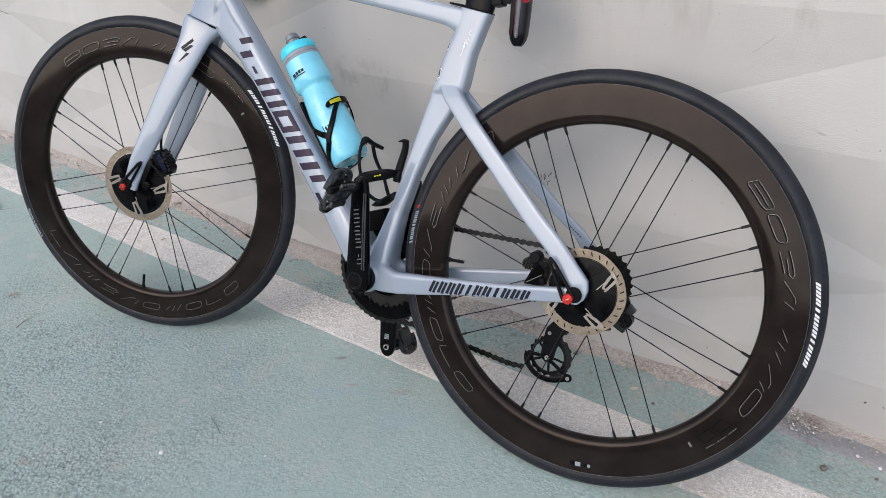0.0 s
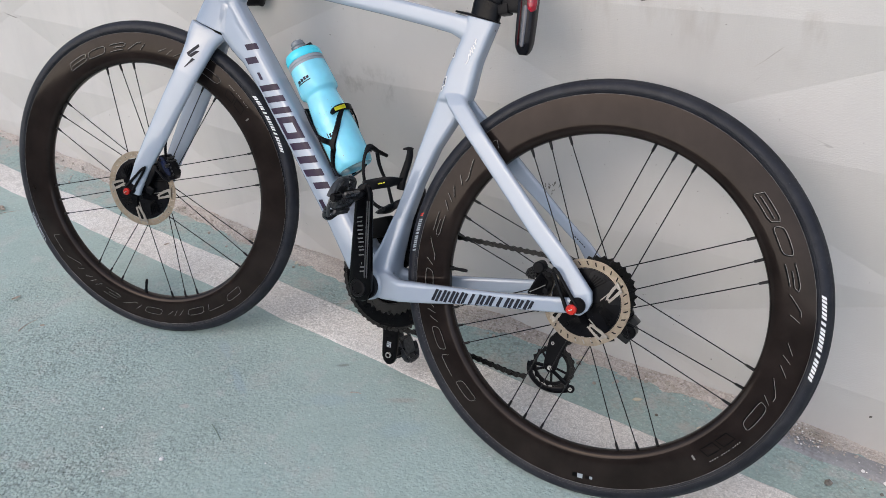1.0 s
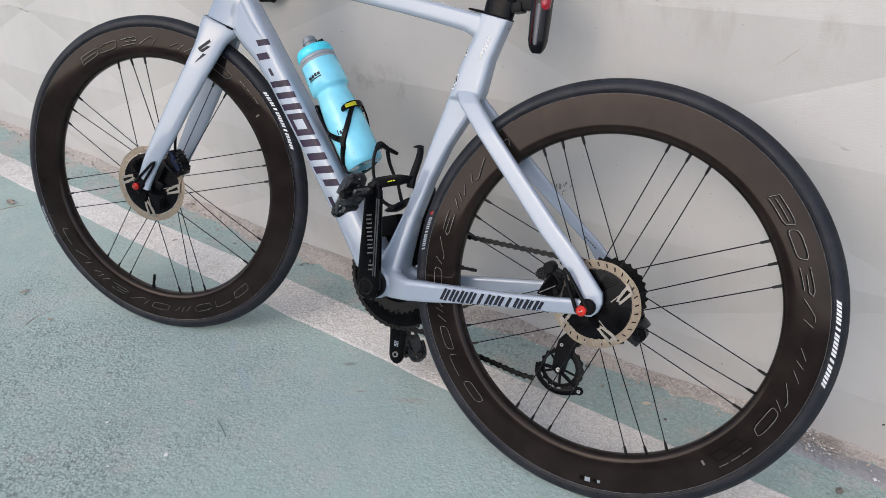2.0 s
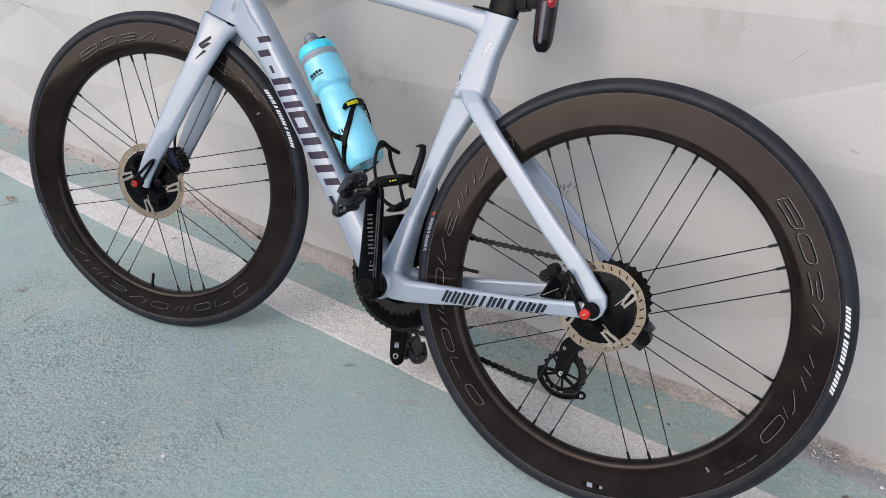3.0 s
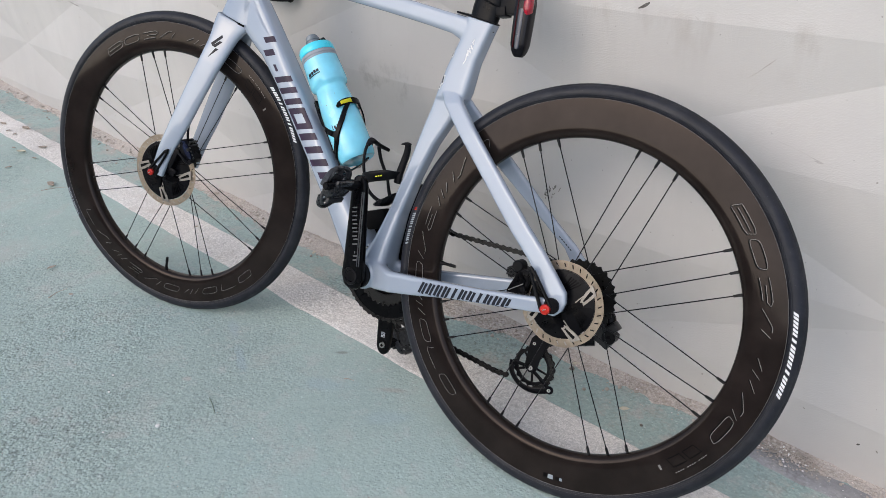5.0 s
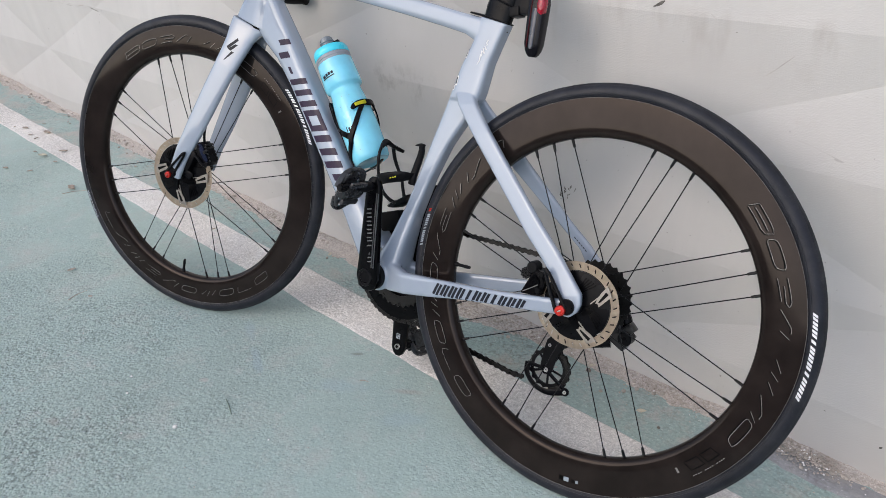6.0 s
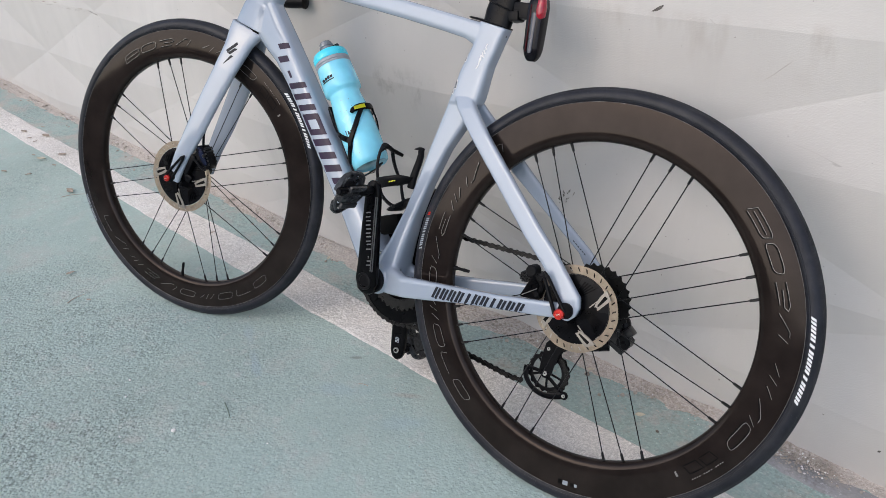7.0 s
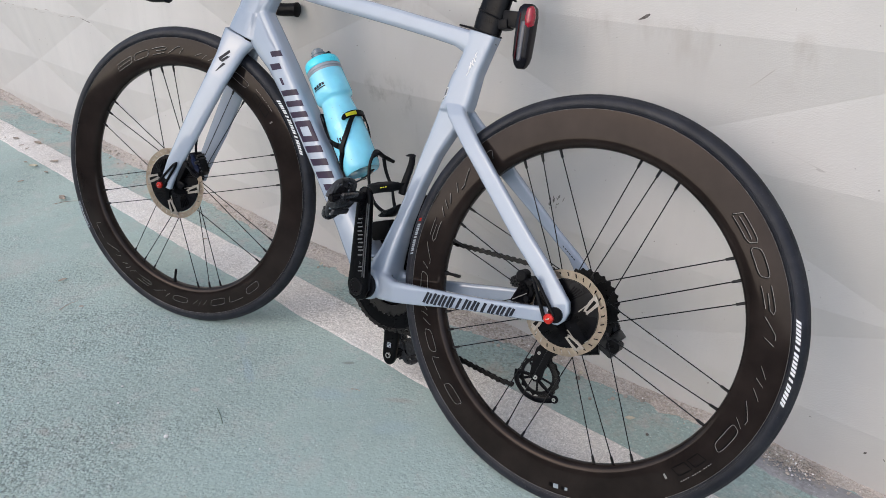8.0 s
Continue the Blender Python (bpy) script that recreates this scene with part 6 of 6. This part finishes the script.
for parent, a in ((REAR, -33), (FRONT, 49.5)):
    for q, w in ((0, 4.2), (5.4, 4.6)):
        bm = bmesh.new()
        rim_strip(bm, [(a - q, 0.280), (a - q + 0.8, 0.2945), (a - q - w + 0.8, 0.2945), (a - q - w, 0.280), (a - q, 0.280)], 0.0018)
        part("rim_number_bar", bm, M_LINE_DARK, parent, "gloss black outline figure")
    bm = bmesh.new()
    for k in range(14):
        if k not in (4, 9):
            rim_strip(bm, [(a + 1.2 - 0.8 * k, 0.3025), (a + 0.75 - 0.8 * k, 0.3025)], 0.0014)
    rim_strip(bm, [(a - 13.2, 0.283), (a - 13.2, 0.291)], 0.0032)
    part("fine_print", bm, M_LINE, parent, "tiny unreadable grey print")
for a0, a1, w, mat in ((-83.0, -81.6, 0.0075, M_LINE_DARK), (-78.8, -77.6, 0.0055, M_LINE_DARK), (-81.4, -79.7, 0.0075, M_GREYBAND), (-77.5, -76.6, 0.005, M_GREYBAND)):
    bm = bmesh.new()
    rim_strip(bm, [(a0 - 3, 0.3035), (a1 - 3, 0.3035)], w)
    part("rim_label", bm, mat, REAR, "small dark label")


def tyre_print(parent, a0, a1, r, n, height, material, label, lean=0.40, fill=0.82):
    """Row of slanted print blocks on the tyre's flank."""
    for k in range(n):
        bm = bmesh.new()
        b0 = a0 + (a1 - a0) * k / n
        w = (a1 - a0) / n * fill
        spans = [(0.0, 0.44, 0, 1), (0.58, 1.0, 0, 1)] if k % 4 != 3 else [(0.25, 0.72, 0, 1)]
        for s0, s1, h0, h1 in spans:
            cols = []
            for i in range(4):
                row = []
                for j in range(4):
                    h = h0 + (h1 - h0) * j / 3
                    ang = radians(b0 + w * (s0 + (s1 - s0) * i / 3) + (a1 - a0) / n * lean * h)
                    rr = r + height * (h - 0.5)
                    y = math.sqrt(max(1e-9, 0.0151 ** 2 - (rr - 0.3255) ** 2))
                    row.append(bm.verts.new((rr * math.cos(ang), -y, rr * math.sin(ang))))
                cols.append(row)
            for p, q in zip(cols, cols[1:]):
                for j in range(3):
                    bm.faces.new((p[j], q[j], q[j + 1], p[j + 1]))
        part("tyre_print", bm, material, parent, label)


tyre_print(REAR, 15.2, -6.8, 0.3268, 11, 0.0062, M_WHITE, "white print block on the tyre")
tyre_print(FRONT, 42.0, 20.3, 0.3290, 11, 0.0060, M_WHITE, "white print block on the tyre")
tyre_print(REAR, 168.5, 179.5, 0.3262, 8, 0.0060, M_GREYBAND, "grey print block on the tyre")
tyre_print(FRONT, -161.5, -149.0, 0.3270, 8, 0.0060, M_GREYBAND, "grey print block on the tyre")
tyre_print(REAR, 166.6, 167.8, 0.3275, 1, 0.0050, M_RED, "small red mark on the tyre")


# ---- loose bits on the ground and marks on the wall ----
def stone_shape(bm, c, r, squash, rng):
    made = bmesh.ops.create_icosphere(bm, subdivisions=1, radius=1)["verts"]
    turn = Euler((rng.uniform(0, 6), rng.uniform(0, 6), rng.uniform(0, 6))).to_matrix()
    for v in made:
        v.co = turn @ (v.co * rng.uniform(0.75, 1.15))
        v.co = Vector((v.co.x * r * rng.uniform(0.95, 1.05), v.co.y * r, v.co.z * r * squash)) + Vector(c)


def grit(name, label, count, material, seed, size, spread):
    """Many small stones as one loose scatter."""
    rng = random.Random(seed)
    bm = bmesh.new()
    for _ in range(count):
        x, y = spread(rng)
        r = size[0] + (size[1] - size[0]) * rng.random() ** 3
        stone_shape(bm, (x, y, rise(x) + r * 0.35 + (0.007 if y > 0.185 else 0.001)), r, 0.65, rng)
    return tagged(link(name, bm, material, smooth=False), label, "grit", kind="stuff")


def near_wall(rng):
    return rng.uniform(-3.2, 0.75), 0.225 - abs(rng.gauss(0, 0.028))


def heap(rng):
    return rng.gauss(0.318, 0.040), 0.234 - abs(rng.gauss(0, 0.024))


grit("grit", "small brown and grey stones in wall foot dirt", 900, M_PEBBLE, 3, (0.0012, 0.0055), near_wall)
grit("grit", "pale chips of plaster and stone at the wall foot", 90, M_CHALK, 4, (0.0008, 0.0024), near_wall)
grit("grit", "heap of pale rubble crumbs beside the rear tyre", 520, M_PEBBLE, 5, (0.0006, 0.0030), heap)
grit("grit", "bright white crumbs in the rubble heap", 80, M_CHALK, 6, (0.0006, 0.0026), heap)
grit("grit", "fine loose sand grains on the green path", 420, M_PEBBLE, 8, (0.0007, 0.0016), lambda r: (r.uniform(-2.2, 0.7), r.uniform(-0.75, 0.16)))


def pebble(x, y, r, material, label, seed):
    bm = bmesh.new()
    stone_shape(bm, (0, 0, r * 0.6), r, 0.78, random.Random(seed))
    ob = link("pebble", bm, material, smooth=False)
    ob.location = (x, y, rise(x))
    tagged(ob, label, "pebble", group="pebbles on the path")


for k, (x, y, r) in enumerate(((-0.630, -0.445, 0.0052), (-0.845, -0.421, 0.0030), (-0.801, -0.454, 0.0028), (-0.70, -0.52, 0.0022), (-0.46, -0.35, 0.0018), (0.4335, 0.180, 0.0042), (0.4390, 0.1805, 0.0028), (0.4685, 0.170, 0.0036))):
    pebble(x, y, r, M_CHALK, "small white stone chip on the ground", 20 + k)
for k, (x, y, r) in enumerate(((0.389, 0.121, 0.0075), (0.0904, 0.1292, 0.0035), (-0.096, 0.190, 0.0065), (0.467, 0.1426, 0.0035), (0.4416, 0.1431, 0.0016))):
    pebble(x, y, r, M_DARKSTONE, "rounded dark grey brown pebble near the line", 40 + k)


def leaf(x, y, size, turn, material, label, z=0.001):
    """Curled dry leaf with a rib."""
    bm = bmesh.new()
    rows = []
    for i in range(9):
        u = i / 8
        w = 0.30 * math.sin(math.pi * min(1, u * 1.02)) ** 0.8 * (1 - 0.25 * u)
        rows.append([bm.verts.new(((u - 0.5) * size, v * w * size, z + size * (0.10 * abs(v) + 0.10 * (u - 0.5) ** 2) + 0.0006 * (i % 2))) for v in (-1, -0.5, 0, 0.5, 1)])
    for a, b in zip(rows, rows[1:]):
        for j in range(4):
            bm.faces.new((a[j], a[j + 1], b[j + 1], b[j]))
    bmesh.ops.remove_doubles(bm, verts=bm.verts[:], dist=1e-5)
    bmesh.ops.solidify(bm, geom=bm.faces[:], thickness=0.0004)
    ob = link("dry_leaf", bm, material)
    ob.matrix_world = pose(x, y, rise(x) + 0.0006, 0, 0, turn)
    tagged(ob, label, "leaf", group="dry leaves on the path")


M_PALELEAF = simple("pale_dry_leaf", (0.55, 0.50, 0.38), 0.8, 0, 0, 0.2, 60)
# leaf shapes on the white line stand for soft brown stains
for x, y, size, turn, z in ((-1.211, -0.332, 0.014, 30, 0.002), (-1.37, -0.305, 0.022, 80, 0.002), (-1.847, -0.08, 0.032, 10, 0.002), (-2.172, -0.155, 0.024, 20, 0.002), (-1.266, 0.063, 0.015, 70, 0.002), (-2.487, 0.043, 0.03, 20, 0.002), (-2.404, 0.027, 0.018, 60, 0.002), (-2.355, 0.027, 0.016, 100, 0.002), (-2.377, 0.078, 0.04, 10, 0.002), (-2.160, 0.038, 0.03, 40, 0.002), (-2.091, -0.022, 0.02, 15, 0.002), (-1.863, -0.074, 0.026, 30, 0.002), (-2.084, -0.111, 0.02, 70, 0.002), (-2.530, 0.021, 0.014, 0, 0.002), (-2.478, 0.110, 0.016, 45, 0.002), (-2.233, -0.030, 0.018, 20, 0.002)):
    leaf(x, y, size, turn, M_LEAF, "small curled brown leaf shape, for leaves and stains", z + 0.001)
for x, y, size, turn in ((-2.172, -0.029, 0.036, 30), (-0.888, 0.177, 0.018, 120), (-0.096, 0.205, 0.016, 40), (0.17, 0.13, 0.014, 75), (0.047, 0.144, 0.020, 35)):
    leaf(x, y, size, turn, M_PALELEAF, "small pale dry leaf near the wall", 0.006)


def twig(x, y, length, turn, r=0.0009):
    bm = bmesh.new()
    tube(bm, curve_pts([(-length / 2, 0, 0.0012), (-length * 0.1, length * 0.05, 0.0018), (length * 0.2, length * 0.02, 0.0014), (length / 2, -length * 0.06, 0.0012)], 4), [r * (1.2 - 0.05 * k) for k in range(13)], 6)
    ob = link("twig", bm, M_LEAF)
    ob.matrix_world = pose(x, y, rise(x), 0, 0, turn)
    tagged(ob, "thin dry brown twig lying on the path", "twig", group="twigs on the path")


for x, y, length, turn in ((-1.822, -0.084, 0.075, 60), (-1.248, -0.349, 0.05, 100), (-0.44, -0.12, 0.022, 25)):
    twig(x, y, length, turn)
# dry blade on the coating
bm = bmesh.new()
tube(bm, curve_pts([(-0.6226, -0.3345, 0.0004), (-0.600, -0.3430, 0.0009), (-0.5753, -0.3541, 0.0004)]), 0.0017, 6, 0.0012)
tagged(link("grass_blade", bm, simple("dull_green_blade", (0.19, 0.24, 0.20), 0.7)), "dull green dry blade on the path", "grass blade")


def wall_y(x, z):
    """Depth of the relief at a place on the wall."""
    hit = WALL_TREE.ray_cast(Vector((x, -1, z)), Vector((0, 1, 0)))
    return hit[0].y


WALL_TREE = tree_of(WALL)


def wall_mark(name, pts, width, material, label):
    """Thin uneven stroke on the plaster through (x, z) points."""
    bm = bmesh.new()
    dense = []
    for (x1, z1), (x2, z2) in zip(pts, pts[1:]):
        n = max(2, int(math.hypot(x2 - x1, z2 - z1) / 0.006))
        dense += [(x1 + (x2 - x1) * k / n, z1 + (z2 - z1) * k / n) for k in range(n)]
    dense.append(pts[-1])
    rows = []
    for i, (x, z) in enumerate(dense):
        a, b = dense[max(i - 1, 0)], dense[min(i + 1, len(dense) - 1)]
        d = Vector((b[0] - a[0], b[1] - a[1])).normalized()
        w = width * (0.35 + 0.9 * abs(noise.noise((x * 60, z * 60, 3)))) * (0.3 if i in (0, len(dense) - 1) else 1)
        j = 0.0015 * noise.noise((x * 40, z * 40, 9))
        rows.append([bm.verts.new((x - d.y * q * w, wall_y(x, z) - 0.0008, z + d.x * q * w + j)) for q in (-0.5, 0.5)])
    for a, b in zip(rows, rows[1:]):
        bm.faces.new((a[0], a[1], b[1], b[0]))
    ob = link(name, bm, material, WALL, label, smooth=False)
    return ob


M_SOOT = simple("black_brown_dirt", (0.10, 0.09, 0.08), 0.85, 0, 0, 0.5, 160)
M_STAIN = simple("grey_brown_stain", (0.40, 0.36, 0.32), 0.85, 0, 0, 0.3, 60)
M_FAINT = simple("faint_grey_smear", (0.50, 0.475, 0.45), 0.8, 0, 0, 0.15, 60)
wall_mark("scratch", [(0.129, 0.643), (0.146, 0.656), (0.168, 0.679)], 0.0014, M_STAIN, "dark scratch in the plaster")
wall_mark("scratch", [(0.112, 0.600), (0.135, 0.622), (0.150, 0.640)], 0.0007, M_FAINT, "faint scratch in the plaster")
wall_mark("chip", [(-0.052, 0.728), (-0.044, 0.732), (-0.034, 0.739)], 0.0075, M_SOOT, "dark chip at a relief edge")
wall_mark("hole", [(0.419, 0.074), (0.423, 0.079)], 0.0060, M_SOOT, "small hole in the plaster")
wall_mark("scratch", [(-1.066, 0.167), (-1.055, 0.150), (-1.046, 0.132), (-1.040, 0.117)], 0.0032, M_SCUFF, "dark scratch in the plaster")
wall_mark("hole", [(0.327, 0.104), (0.331, 0.103)], 0.0035, M_SCUFF, "small hole in the plaster")
wall_mark("hole", [(0.447, 0.080), (0.451, 0.076)], 0.0035, M_SCUFF, "small hole in the plaster")
wall_mark("smear", [(0.194, 0.558), (0.225, 0.551), (0.262, 0.541)], 0.0012, M_FAINT, "brown smear on the plaster")
wall_mark("smear", [(0.250, 0.542), (0.264, 0.540)], 0.0036, M_FAINT, "brown smear on the plaster")
rng = random.Random(11)
for k in range(20):
    x, z = -0.204 + rng.uniform(-0.010, 0.012), 0.357 + rng.uniform(-0.014, 0.014)
    wall_mark("smudge", [(x, z), (x + rng.uniform(-0.004, 0.004), z + rng.uniform(0.003, 0.009))], 0.0052, M_SCUFF if k % 2 else M_SOOT, "dark smudge on the plaster")
wall_mark("smudge", [(-0.183, 0.366), (-0.179, 0.376)], 0.0050, M_SCUFF, "dark smudge on the plaster")
for k in range(30):
    x = -3.0 + 0.03 * k + rng.uniform(-0.01, 0.01)
    z = 0.512 + rng.gauss(0, 0.004)
    wall_mark("crack", [(x, z), (x + rng.uniform(0.008, 0.04), z + rng.gauss(0, 0.002))], rng.uniform(0.003, 0.007), M_FAINT if k % 3 else M_STAIN, "dirty broken edge of the relief")
wall_mark("crack", [(-2.11, 0.512), (-2.05, 0.505)], 0.0045, M_SCUFF, "dirty crack along a relief edge")
for k in range(4):
    x = rng.uniform(-0.08, 0.30)
    wall_mark("grime", [(x, 0.7225 + rng.gauss(0, 0.003)), (x + rng.uniform(0.005, 0.02), 0.7225 + rng.gauss(0, 0.002))], 0.0025, M_FAINT, "grey grime along a relief edge")
